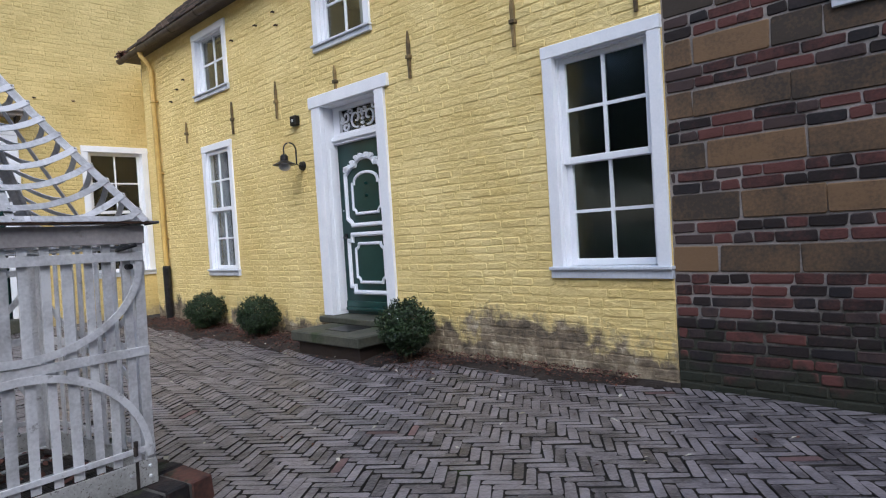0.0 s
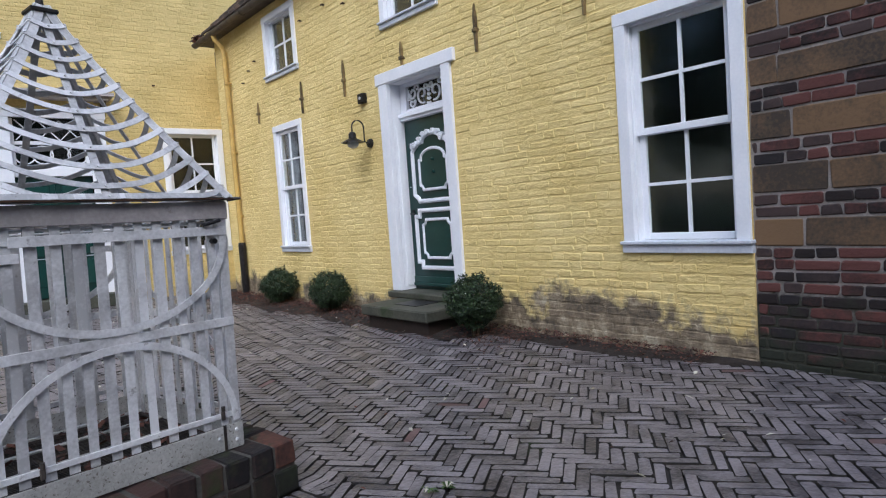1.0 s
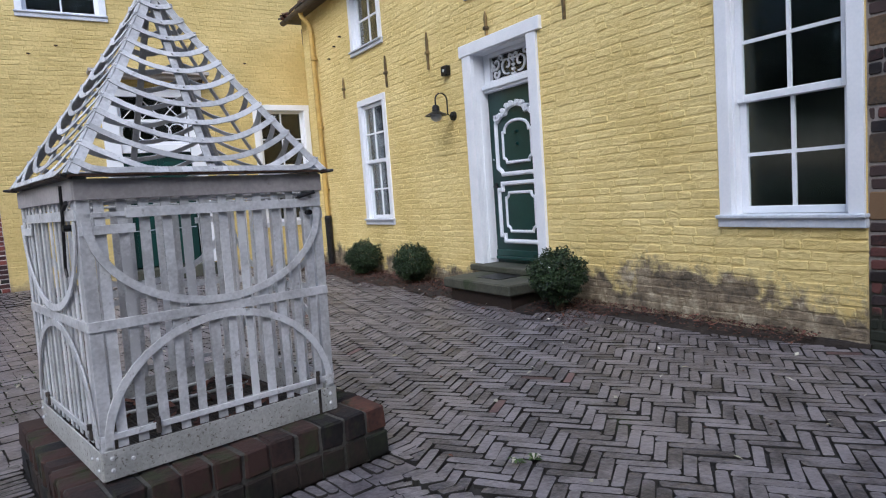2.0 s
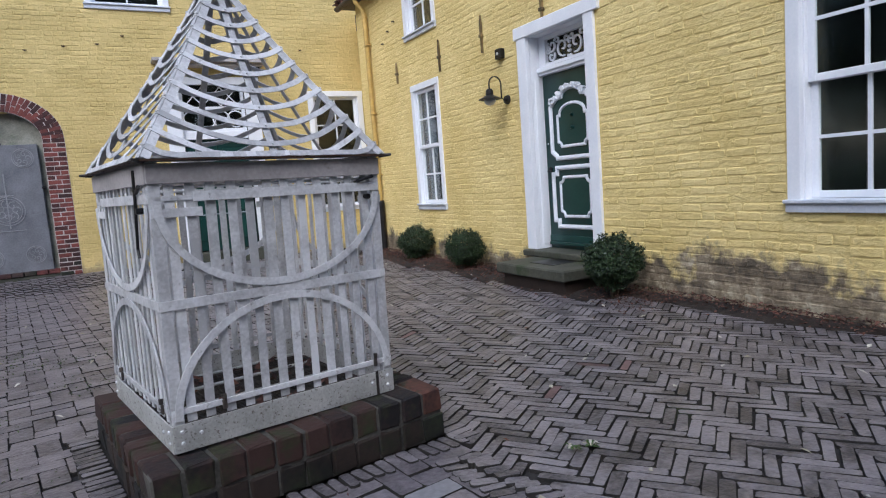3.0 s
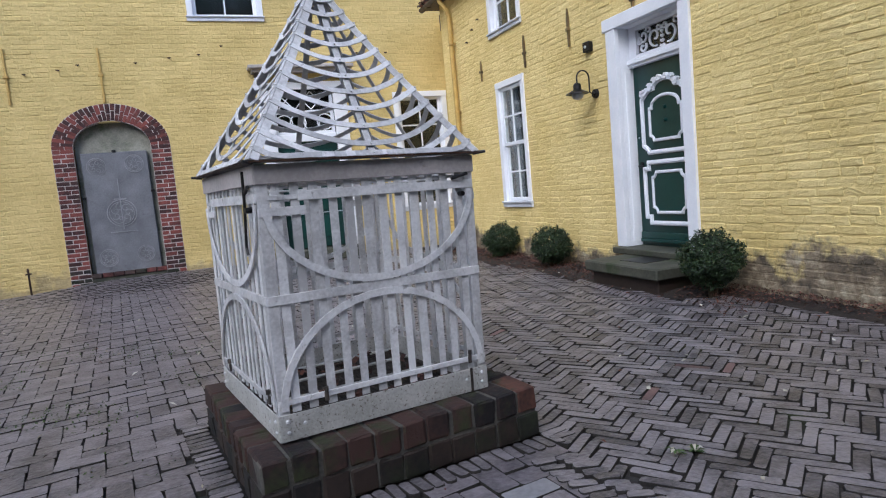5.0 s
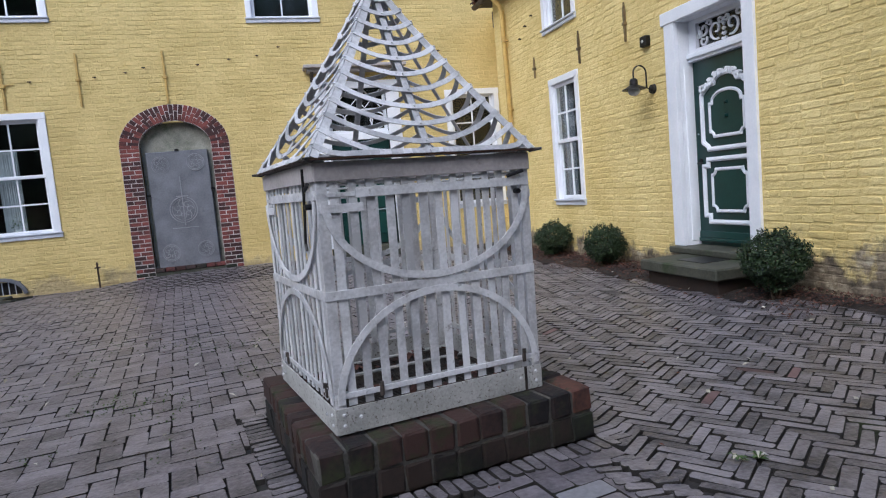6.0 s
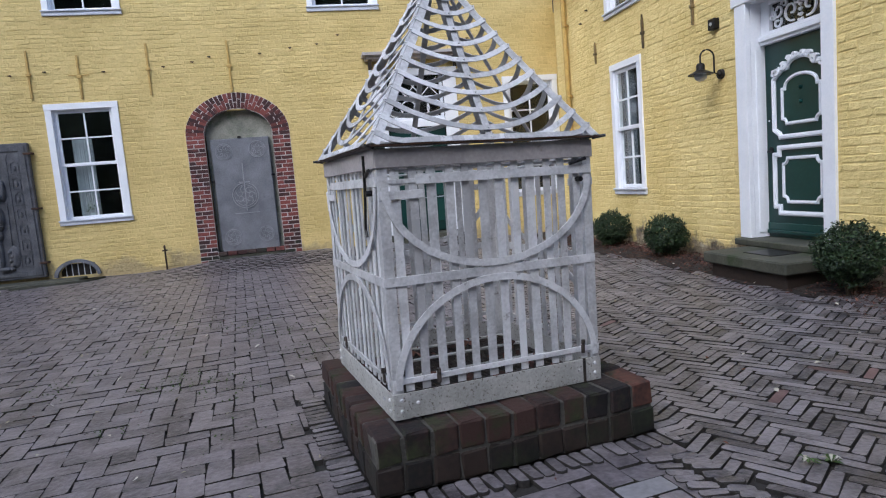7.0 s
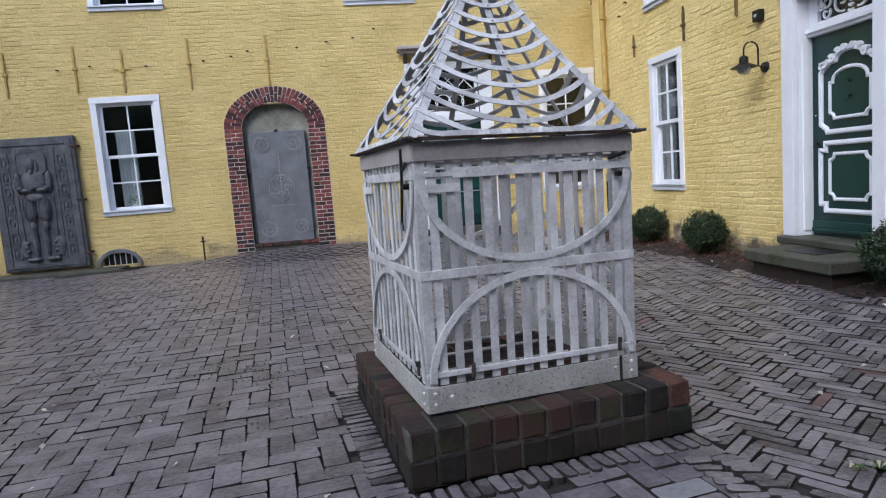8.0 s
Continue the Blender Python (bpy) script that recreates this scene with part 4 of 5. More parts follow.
# ---- the cage on its brick base ----
def brick_base():
    base = thing("brick_base", BASE_AT, "low square base of mossy damp bricks", "brick base")
    part("mortar_core", boxes([(-0.641, -0.641, 0.0, 0.641, 0.641, 0.236)], 0.006), BASE_MORTAR, base, "grey weathered mortar")
    r = random.Random(2)
    shapes = {}

    def brick(kind, dims, m, mat):
        key = (kind, mat.name)
        if key not in shapes:
            bm = bmesh.new()
            x, y, z = dims
            box(bm, -x / 2, -y / 2, -z / 2, x / 2, y / 2, z / 2, 0.009)
            for v in bm.verts:
                v.co += Vector((r.uniform(-1, 1), r.uniform(-1, 1), r.uniform(-1, 1))) * 0.0045
            shapes[key] = mesh_of("brick", bm, mat)
        ob = new("brick", shapes[key])
        ob.parent = base
        ob.matrix_local = m
    for side in range(4):
        turn = Matrix.Rotation(side * math.pi / 2, 4, "Z")
        count, reach = (11, 0.65) if side % 2 == 0 else (7, 0.425)
        step = 2 * reach / count
        # The lower course gets the darker brick with shade in its colour.
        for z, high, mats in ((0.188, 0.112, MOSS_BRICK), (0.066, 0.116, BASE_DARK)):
            for k in range(count):
                x = -reach + step * (k + 0.5)
                m = turn @ pose(x + r.uniform(-0.003, 0.003), -0.65 + 0.1115 + r.uniform(-0.004, 0.003), z + r.uniform(-0.003, 0.003), r.uniform(-1.0, 1.0), r.uniform(-0.8, 0.8), r.uniform(-1.2, 1.2))
                end = side % 2 == 0 and k == count - 1
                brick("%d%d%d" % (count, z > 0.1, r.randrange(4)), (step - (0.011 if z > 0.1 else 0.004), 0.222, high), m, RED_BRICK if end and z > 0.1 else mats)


brick_base()

H = 0.4985        # half the cage's width
Z0, ZE = 0.251, 1.367


def cage():
    c = thing("cage", CAGE_AT, "weathered grey-white metal lattice cage with pointed roof on bricks", "cage")
    r = random.Random(9)
    for sx in (-1, 1):
        for sy in (-1, 1):
            bm = bmesh.new()
            box(bm, sx * H - sx * 0.045, sy * H - sy * 0.006, Z0, sx * H, sy * H, ZE, 0.001)
            box(bm, sx * H - sx * 0.006, sy * H - sy * 0.045, Z0, sx * H, sy * H - sy * 0.0065, ZE, 0.001)
            part("corner_post", bm, CAGE, c)
    for side in range(4):
        turn = Matrix.Rotation(side * math.pi / 2, 4, "Z")
        back = frame_of((0, -H, 0), (1, 0, 0), (0, 0, 1))
        local = turn @ back      # x across, y up, z outwards

        def put(name, bm, mat=CAGE, label=""):
            bmesh.ops.transform(bm, matrix=local, verts=bm.verts)
            return part(name, bm, mat, c, label)
        bm = bmesh.new()
        box(bm, -H - 0.002, Z0, 0.001, H + 0.002, Z0 + 0.108, 0.007, 0.001)
        plate = put("foot_plate", bm, CAGE_PLATE, "flaking white foot plate with bolts")
        for x, z in ((-H + 0.03, Z0 + 0.035), (-H + 0.03, Z0 + 0.08), (-H + 0.10, Z0 + 0.06), (0.385, Z0 + 0.06), (H - 0.03, Z0 + 0.035), (H - 0.03, Z0 + 0.08)):
            bm = bmesh.new()
            cyl(bm, (x, z, 0.006), (x, z, 0.014), 0.009, 0.006, 8)
            put("bolt", bm, CAGE)
        if side == 0:
            bm = bmesh.new()
            box(bm, 0.405, Z0 - 0.002, 0.0075, 0.418, Z0 + 0.112, 0.011)
            put("seam_strip", bm, GUTTER)
        # slats, a little uneven
        for k in range(12):
            x = -H + 0.077 + k * (2 * H - 0.154) / 11 + r.uniform(-0.005, 0.005)
            w = r.uniform(0.0165, 0.0205)
            lean = r.uniform(-0.006, 0.006)
            bm = bmesh.new()
            prism(bm, [(x - w, Z0 + 0.11), (x + w, Z0 + 0.11), (x + w + lean + r.uniform(-0.003, 0.003), 0.82), (x + w + lean * 0.5, 1.29), (x - w + lean * 0.5, 1.29), (x - w + lean, 0.82)], -0.010, -0.005)
            put("slat", bm)
        for z0, z1, x0, x1, n in ((0.395, 0.418, -H, H, 0.0), (0.80, 0.838, -H, H, 0.0), (1.205, 1.243, -H + 0.16, H - 0.005, 0.004)):
            bm = bmesh.new()
            box(bm, x0, z0, n - 0.004, x1, z1, n + 0.004, 0.001)
            put("rail", bm)
        bm = bmesh.new()
        box(bm, -H, 1.150, -0.003, -H + 0.19, 1.184, 0.0055, 0.001)
        put("rail", bm)
        for z in (1.222,):
            bm = bmesh.new()
            box(bm, -H if z > 1.25 else -H + 0.01, z - 0.010, -0.0045, H if z > 1.25 else -H + 0.17, z + 0.008, 0.0, 0.001)
            put("thin_bar", bm)
        bm = bmesh.new()
        box(bm, -H - 0.003, 1.276, 0.0, H + 0.003, 1.352, 0.009, 0.002)
        put("fascia", bm, CAGE_FASCIA)
        bm = bmesh.new()
        cyl(bm, (-H, 1.262, -0.018), (H, 1.262, -0.018), 0.006, seg=8)
        put("rod", bm)
        a = [math.pi * k / 22 for k in range(23)]
        for zc, rise, off in ((1.20, -0.345, 0.0065), (0.375, 0.415, 0.0065)):
            bm = bmesh.new()
            ribbon(bm, [((H - 0.025) * math.cos(t), zc + rise * math.sin(t), off) for t in a], (0, 0, 1), 0.03, 0.006)
            put("arc_band", bm)
        if side in (1, 2):
            continue
        bm = bmesh.new()
        cyl(bm, (H - 0.075, 1.18, 0.0), (H - 0.075, 1.18, 0.03), 0.012, seg=8)
        put("latch_knob", bm, IRON, "dark iron knob")
        bm = bmesh.new()
        cyl(bm, (H - 0.12, 1.25, 0.012), (H - 0.04, 1.27, 0.02), 0.008, seg=8)
        put("latch", bm, IRON, "dark iron latch")
        if side == 3:
            bm = bmesh.new()
            tube(bm, [(H - 0.13, 1.335, 0.014), (H - 0.13, 1.22, 0.016), (H - 0.15, 1.12, 0.016), (H - 0.17, 1.03, 0.016), (H - 0.155, 1.0, 0.016)], 0.006, 6)
            put("hook", bm, IRON, "dark hanging iron hook")
        for x, z in ((-H + 0.20, 0.40), (H - 0.09, 0.41)):
            bm = bmesh.new()
            box(bm, x - 0.009, z - 0.022, 0.004, x + 0.009, z + 0.018, 0.014, 0.003)
            cyl(bm, (x, z + 0.02, 0.012), (x, z + 0.04, 0.012), 0.009, seg=8)
            put("hinge", bm, GUTTER, "dark worn hinge")
    # eaves plate
    E = 0.527
    bm = bmesh.new()
    for side in range(4):
        m = Matrix.Rotation(side * math.pi / 2, 4, "Z")
        box(bm, -E, -E, ZE - 0.008, E, -H + 0.03, ZE + 0.002, 0.0, m)
    part("eaves_plate", bm, GUTTER, c, "dark weathered eaves plate")
    for sx in (-1, 1):
        for sy in (-1, 1):
            bm = bmesh.new()
            cyl(bm, (sx * (E - 0.02), sy * (E - 0.02), ZE - 0.006), (sx * (E + 0.022), sy * (E + 0.022), ZE - 0.003), 0.010, 0.006, 8)
            part("corner_knob", bm, IRON, c)

    bm = bmesh.new()
    cyl(bm, (0, 0, 0.0), (0, 0, 0.0065), 0.0055, 0.0035, 8)
    rivet_mesh = mesh_of("rivet", bm, CAGE)
    # concave pyramid roof: half width at a height
    ZA = 2.225

    def half(z):
        t = (z - ZE) / (ZA - ZE)
        return 0.028 + (E - 0.028) * (max(0.0, 1 - t) ** 1.13)
    for side in range(4):
        turn = Matrix.Rotation(side * math.pi / 2, 4, "Z")
        zs = [ZE + 0.004 + (ZA - ZE) * k / 14 for k in range(15)]
        bm = bmesh.new()
        ribbon(bm, [turn @ Vector((half(z), -half(z), z)) for z in zs], turn @ Vector((1, -1, 0.9)), 0.012, 0.008)
        for f in (-1, 1):
            ribbon(bm, [turn @ Vector((f * max(0.012, half(z) - 0.020), -half(z) - 0.002, z)) for z in zs], turn @ Vector((0, -1, 0.55)), 0.038, 0.004)
        part("hip_rib", bm, CAGE, c)
        bm = bmesh.new()
        ribbon(bm, [turn @ Vector((-E + 2 * E * k / 40, -E - 0.001 + r.uniform(-0.003, 0.002), ZE - 0.003 + r.uniform(-0.003, 0.002))) for k in range(41)], turn @ Vector((0, 0, 1)), 0.012, 0.007)
        part("eaves_edge", bm, RUST, c, "thin rusty uneven edge strip")
        bm = bmesh.new()
        ribbon(bm, [turn @ Vector((0, -half(z) + 0.006, z)) for z in zs], turn @ Vector((0, -1, 0.55)), 0.03, 0.005)
        part("middle_rib", bm, CAGE, c)
        bm = bmesh.new()
        box(bm, -E + 0.01, -E + 0.004, ZE + 0.0025, E - 0.01, -E + 0.045, ZE + 0.008, 0.001, turn)
        part("eaves_strip", bm, CAGE, c)
        for k in range(12):
            ze = ZE + 0.055 + 0.066 * k
            w = half(ze)
            pts = []
            for q in range(19):
                f = -1 + 2 * q / 18
                z = ze - 0.165 * 2 * w * (1 - f * f)
                if z < ZE + 0.012:
                    z = ZE + 0.012
                pts.append(turn @ Vector((f * (w + 0.004), -half(z) - 0.007, z + r.uniform(-0.001, 0.001))))
            bm = bmesh.new()
            ribbon(bm, pts, turn @ Vector((0, -1, 0.6)), 0.025, 0.004)
            part("roof_band", bm, CAGE, c)
            for q in (0, 9, 18):
                rivet = new("rivet", rivet_mesh)
                rivet.parent = c
                rivet.matrix_local = Matrix.Translation(pts[q]) @ (turn @ Vector((0, -1, 0.6))).to_track_quat("Z", "Y").to_matrix().to_4x4()
    bm = bmesh.new()
    box(bm, -0.055, -0.055, ZA - 0.03, 0.055, 0.055, ZA - 0.012, 0.004)
    cyl(bm, (0, 0, ZA - 0.012), (0, 0, ZA + 0.05), 0.02, 0.012, 10)
    bmesh.ops.create_uvsphere(bm, u_segments=12, v_segments=8, radius=0.035, matrix=Matrix.Translation((0, 0, ZA + 0.075)))
    part("finial", bm, IRON, c, "dark iron finial")
    bm = bmesh.new()
    for k in range(45):
        x = -0.45 + k * 0.9 / 44
        box(bm, x - 0.0015, -0.46, 0.262, x + 0.0015, 0.46, 0.265)
        box(bm, -0.46, x - 0.0015, 0.2655, 0.46, x + 0.0015, 0.2685)
    for k in (-0.46, 0.0, 0.46):
        box(bm, k - 0.012, -0.47, 0.255, k + 0.012, 0.47, 0.2615)
    part("floor_grate", bm, GUTTER, c, "dark wire floor grate")
    for y in (-0.30, -0.05, 0.22, 0.44):
        bm = bmesh.new()
        box(bm, -0.47, y - 0.014, 0.2695, 0.47, y + 0.014, 0.280, 0.002)
        part("floor_bar", bm, CAGE_PLATE, c, "pale painted floor bar")
    return c


cage()
bm = bmesh.new()
r0 = random.Random(31)
for k in range(110):
    p = CAGE_AT @ Vector((r0.uniform(-0.45, 0.45), r0.uniform(-0.45, 0.45), 0.275 + r0.uniform(0, 0.012)))
    m = Matrix.Translation(p) @ pose(0, 0, 0, r0.uniform(-35, 35), r0.uniform(-35, 35), r0.uniform(0, 360)) @ Matrix.Diagonal((1, 0.6, 1, 1))
    bmesh.ops.create_grid(bm, x_segments=2, y_segments=1, size=r0.uniform(0.012, 0.028), matrix=m)
single("leaf_litter", bm, DEAD_LEAF, "brown dead leaves on the cage floor", "leaves", kind="stuff")


# ---- arched niche with the gravestone ----
def niche():
    n = thing("arched_niche", NORTH, "blind arch of red bricks round a plastered niche", "niche", kind="structure")
    C, A_IN, A_OUT, RISE_IN, RISE_OUT, SPR = -5.895, 0.605, 0.93, 0.45, 0.745, 2.40
    bm = bmesh.new()
    box(bm, -6.52, 0.0, -0.30, -5.27, 2.86, -0.16)
    part("niche_back", bm, PLASTER, n, "mottled grey plaster")
    # mortar backing: jambs and ring
    bm = bmesh.new()
    for a, b in ((C - A_OUT, C - A_IN), (C + A_IN, C + A_OUT)):
        box(bm, a, 0.0, -0.2, b, SPR, 0.003)
    k = 20
    ring = [[(C + w * math.cos(t), SPR + h * math.sin(t)) for t in [math.pi * i / k for i in range(k + 1)]] for w, h in ((A_IN, RISE_IN), (A_OUT, RISE_OUT))]
    for i in range(k):
        prism(bm, [ring[0][i], ring[1][i], ring[1][i + 1], ring[0][i + 1]], -0.2, 0.003)
    part("arch_mortar", bm, ARCH_MORTAR, n, "pale mortar joints")
    r = random.Random(4)
    # jamb bricks, alternately whole and halved
    z, row = 0.02, 0
    while z < SPR - 0.03:
        for a, b in ((C - A_OUT, C - A_IN), (C + A_IN, C + A_OUT)):
            cuts = ((0, 0.62), (0.62, 1)) if row % 2 else ((0, 0.38), (0.38, 1))
            for c0, c1 in cuts:
                l = (b - a) * (c1 - c0) - 0.014
                m = NORTH @ pose(a + (b - a) * (c0 + c1) / 2, z + 0.033, 0.011, r.uniform(-1, 1), r.uniform(-1, 1), r.uniform(-0.8, 0.8))
                lone_block("brick", m, l, 0.063, ARCH_BRICK if z > 0.35 or r.random() < 0.5 else BLACK_BRICK, n, chamfer=0.006, deep=0.03, variant=r.randrange(4))
        z += 0.077
        row += 1
    # voussoirs
    count = 33
    for i in range(count):
        t = math.pi * (i + 0.5) / count
        p0 = Vector((C + A_IN * math.cos(t), SPR + RISE_IN * math.sin(t), 0))
        p1 = Vector((C + A_OUT * math.cos(t), SPR + RISE_OUT * math.sin(t), 0))
        d = (p1 - p0)
        cuts = ((0, 0.6), (0.6, 1)) if i % 2 else ((0, 0.4), (0.4, 1))
        for c0, c1 in cuts:
            q = p0 + d * (c0 + c1) / 2
            ang = math.degrees(math.atan2(d.y, d.x))
            m = NORTH @ pose(q.x, q.y, 0.010, 0, 0, ang)
            wide = 0.052 + 0.022 * (c0 + c1) / 2
            lone_block("brick", m, d.length * (c1 - c0) - 0.013, round(wide - 0.001, 3), ARCH_BRICK, n, chamfer=0.006, deep=0.03, variant=r.randrange(4))
    # soffit lining of the opening, and the sill row of bricks
    bm = bmesh.new()
    for i in range(k):
        p = [(x, z) for x, z in (ring[0][i], ring[0][i + 1])]
        q = [((x - C) * 1.06 + C, (z - SPR) * 1.06 + SPR) for x, z in p]
        prism(bm, [p[0], q[0], q[1], p[1]], -0.2, -0.001)
    part("soffit", bm, ARCH_BRICK, n, "red brick soffit")
    for i in range(7):
        m = NORTH @ pose(-6.42 + 0.175 * i, 0.19, 0.02, 0, 0, r.uniform(-1, 1))
        lone_block("brick", m, 0.163, 0.07, ARCH_BRICK if r.random() < 0.5 else BLACK_BRICK, n, chamfer=0.006, deep=0.18, variant=r.randrange(4))
    bm = bmesh.new()
    box(bm, -6.50, 0.0, -0.15, -5.29, 0.150, 0.0, 0.006)
    part("threshold", bm, STEP_STONE, n, "dark stone threshold")

    g = thing("gravestone", NORTH, "grey carved gravestone slab leaning in the brick arch", "gravestone")
    bm = bmesh.new()
    box(bm, -6.43, 0.215, -0.15, -5.37, 2.32, -0.07, 0.012)
    part("slab", bm, GRAVE, g)
    nf = -0.066

    def rosette(cx, cz, rad, k0):
        bm = bmesh.new()
        for rr, w in ((rad, 0.014), (rad * 0.84, 0.010)):
            ribbon(bm, [(cx + rr * math.cos(t), cz + rr * math.sin(t), nf) for t in [math.tau * i / 24 for i in range(24)]], (0, 0, 1), w, 0.012, closed=True)
        for i in range(k0):
            a = math.tau * i / k0
            ribbon(bm, [(x, z, nf) for x, z in spiral(cx + rad * 0.45 * math.cos(a), cz + rad * 0.45 * math.sin(a), rad * 0.3, 1.0, a)], (0, 0, 1), 0.012, 0.012)
        part("rosette", bm, CARVING, g, "carved round ornament")
    for cx, cz, rad, k0 in ((-6.2, 2.08, 0.15, 5), (-5.6, 2.1, 0.15, 5), (-5.9, 1.25, 0.235, 7), (-6.2, 0.48, 0.15, 5), (-5.6, 0.5, 0.14, 5)):
        rosette(cx, cz, rad, k0)
    bm = bmesh.new()
    ribbon(bm, [(-5.9, 1.86, nf), (-5.9, 0.96, nf)], (0, 0, 1), 0.018, 0.016)
    ribbon(bm, [(-6.0, 1.5, nf), (-5.8, 1.5, nf)], (0, 0, 1), 0.014, 0.012)
    ribbon(bm, [(-6.12, 0.92, nf), (-5.68, 0.92, nf)], (0, 0, 1), 0.014, 0.012)
    part("carved_staff", bm, CARVING, g)
    for s, z in ((-5.36, 1.6), (-6.45, 1.55), (-5.9, 2.335)):
        bm = bmesh.new()
        box(bm, s - 0.03, z - 0.02, -0.16, s + 0.03, z + 0.02, -0.055, 0.004)
        part("iron_clamp", bm, IRON, g, "black iron clamp")


niche()


# ---- carved slab on the back wall: a plain standing form in relief ----
def effigy():
    bm = bmesh.new()
    box(bm, -10.85, 0.10, 0.0, -9.42, 2.47, 0.10, 0.015)
    for q in ((-10.80, 0.15, -10.70, 2.42), (-9.57, 0.15, -9.47, 2.42), (-10.70, 2.33, -9.57, 2.42), (-10.70, 0.15, -9.57, 0.22)):
        box(bm, q[0], q[1], 0.1, q[2], q[3], 0.118, 0.006)
    c = -10.17
    def lump(x, z, rx, rz, rn, n=0.10):
        m = Matrix.Translation((x, z, n)) @ Matrix.Diagonal((rx, rz, rn, 1))
        bmesh.ops.create_uvsphere(bm, u_segments=18, v_segments=12, radius=1, matrix=m)
    lump(c, 2.04, 0.20, 0.17, 0.035)
    lump(c, 2.00, 0.085, 0.13, 0.085)
    lump(c, 1.68, 0.21, 0.24, 0.075)
    lump(c, 1.40, 0.17, 0.10, 0.08)
    for f in (-1, 1):
        lump(c + f * 0.085, 1.93, 0.04, 0.13, 0.06)
        lump(c + f * 0.255, 1.68, 0.065, 0.20, 0.075)
        lump(c + f * 0.15, 1.54, 0.15, 0.05, 0.09)
        lump(c + f * 0.115, 1.20, 0.125, 0.24, 0.08)
        lump(c + f * 0.105, 0.90, 0.07, 0.10, 0.07)
        lump(c + f * 0.09, 0.62, 0.055, 0.32, 0.07)
        lump(c + f * 0.13, 0.30, 0.10, 0.045, 0.09)
        ribbon(bm, [(c + f * 0.30, 1.45, 0.105), (c + f * 0.27, 0.5, 0.105)], (0, 0, 1), 0.02, 0.03)
    for k in range(4):
        ribbon(bm, [(c - 0.21, 1.06 + k * 0.08, 0.16), (c - 0.03, 1.08 + k * 0.08, 0.165)], (0, 0, 1), 0.012, 0.03)
        ribbon(bm, [(c + 0.03, 1.08 + k * 0.08, 0.165), (c + 0.21, 1.06 + k * 0.08, 0.16)], (0, 0, 1), 0.012, 0.03)
    # cushion, beard, folds and the stones round the feet
    cushion = [(c + 0.245 * math.copysign(abs(math.cos(t)) ** 0.5, math.cos(t)), 2.02 + 0.20 * math.copysign(abs(math.sin(t)) ** 0.5, math.sin(t))) for t in [math.tau * k / 28 for k in range(28)]]
    prism(bm, cushion, 0.095, 0.128)
    ribbon(bm, [(x, z, 0.128) for x, z in cushion], (0, 0, 1), 0.02, 0.016, closed=True)
    lump(c, 1.87, 0.05, 0.075, 0.085)
    lump(c, 1.99, 0.014, 0.03, 0.093)
    lump(c, 1.57, 0.06, 0.055, 0.125)
    for f in (-1, 1):
        lump(c + f * 0.03, 2.03, 0.018, 0.012, 0.09)
        lump(c + f * 0.22, 1.57, 0.06, 0.06, 0.10)
        for k in range(5):
            ribbon(bm, [(c + f * (0.06 + 0.035 * k), 1.40, 0.165), (c + f * (0.05 + 0.04 * k), 1.20, 0.175), (c + f * (0.045 + 0.03 * k), 0.99, 0.15)], (0, 0, 1), 0.010, 0.02)
            lump(c + f * (0.24 + 0.03 * (k % 2)), 0.30 + 0.075 * k, 0.045, 0.04, 0.05)
        ribbon(bm, [(c + f * 0.385, 0.30, 0.104), (c + f * 0.385, 2.24, 0.104)], (0, 0, 1), 0.014, 0.02)
        ribbon(bm, [(c + f * 0.09, 0.86, 0.155), (c + f * 0.085, 0.40, 0.16)], (0, 0, 1), 0.02, 0.03)
        for k in range(3):
            ribbon(bm, [(c + f * (0.30 - 0.05 * k), 1.80 - 0.03 * k, 0.15), (c + f * (0.28 - 0.05 * k), 1.60, 0.165)], (0, 0, 1), 0.010, 0.02)
    for k in range(9):
        ribbon(bm, [(c - 0.36 + 0.09 * k, 2.26, 0.104), (c - 0.31 + 0.09 * k, 2.26, 0.104)], (0, 0, 1), 0.035, 0.012)
    lump(c + 0.30, 0.52, 0.10, 0.20, 0.04)
    lump(c - 0.30, 0.48, 0.08, 0.18, 0.04)
    r = random.Random(8)
    for k in range(7):
        for x in (-10.60, -9.67):
            z = 0.42 + k * 0.27
            ribbon(bm, [(x - 0.06, z - 0.08, 0.104), (x + 0.06, z - 0.08, 0.104), (x + 0.06, z + 0.09, 0.104), (x, z + 0.12, 0.104), (x - 0.06, z + 0.09, 0.104)], (0, 0, 1), 0.016, 0.02, closed=True)
            lump(x, z, 0.03, 0.05, 0.02)
    return single("carved_gravestone", bm, EFFIGY, "large dark grey carved gravestone fixed upright to the wall", "gravestone", at=NORTH)


effigy()
for z in (2.28, 1.32, 0.36):
    bm = bmesh.new()
    box(bm, -9.50, z - 0.018, 0.101, -9.36, z + 0.018, 0.122, 0.004)
    box(bm, -9.39, z - 0.018, -0.02, -9.36, z + 0.018, 0.101, 0.004)
    single("wall_clamp", bm, RUST, "rusty iron clamp holding the gravestone", "clamp", group="gravestone clamps", at=NORTH)
single("stone_ledge", boxes([(-11.2, -0.55, -0.03, -8.75, -0.115, 0.055)], 0.015), STEP_STONE, "low dark stone ledge along the wall foot", "ledge", kind="structure")
bm = bmesh.new()
prism(bm, [(-9.75, -0.80), (-8.62, -0.62), (-8.40, -0.30), (-8.55, -0.56), (-9.7, -0.555)], -0.03, 0.035)
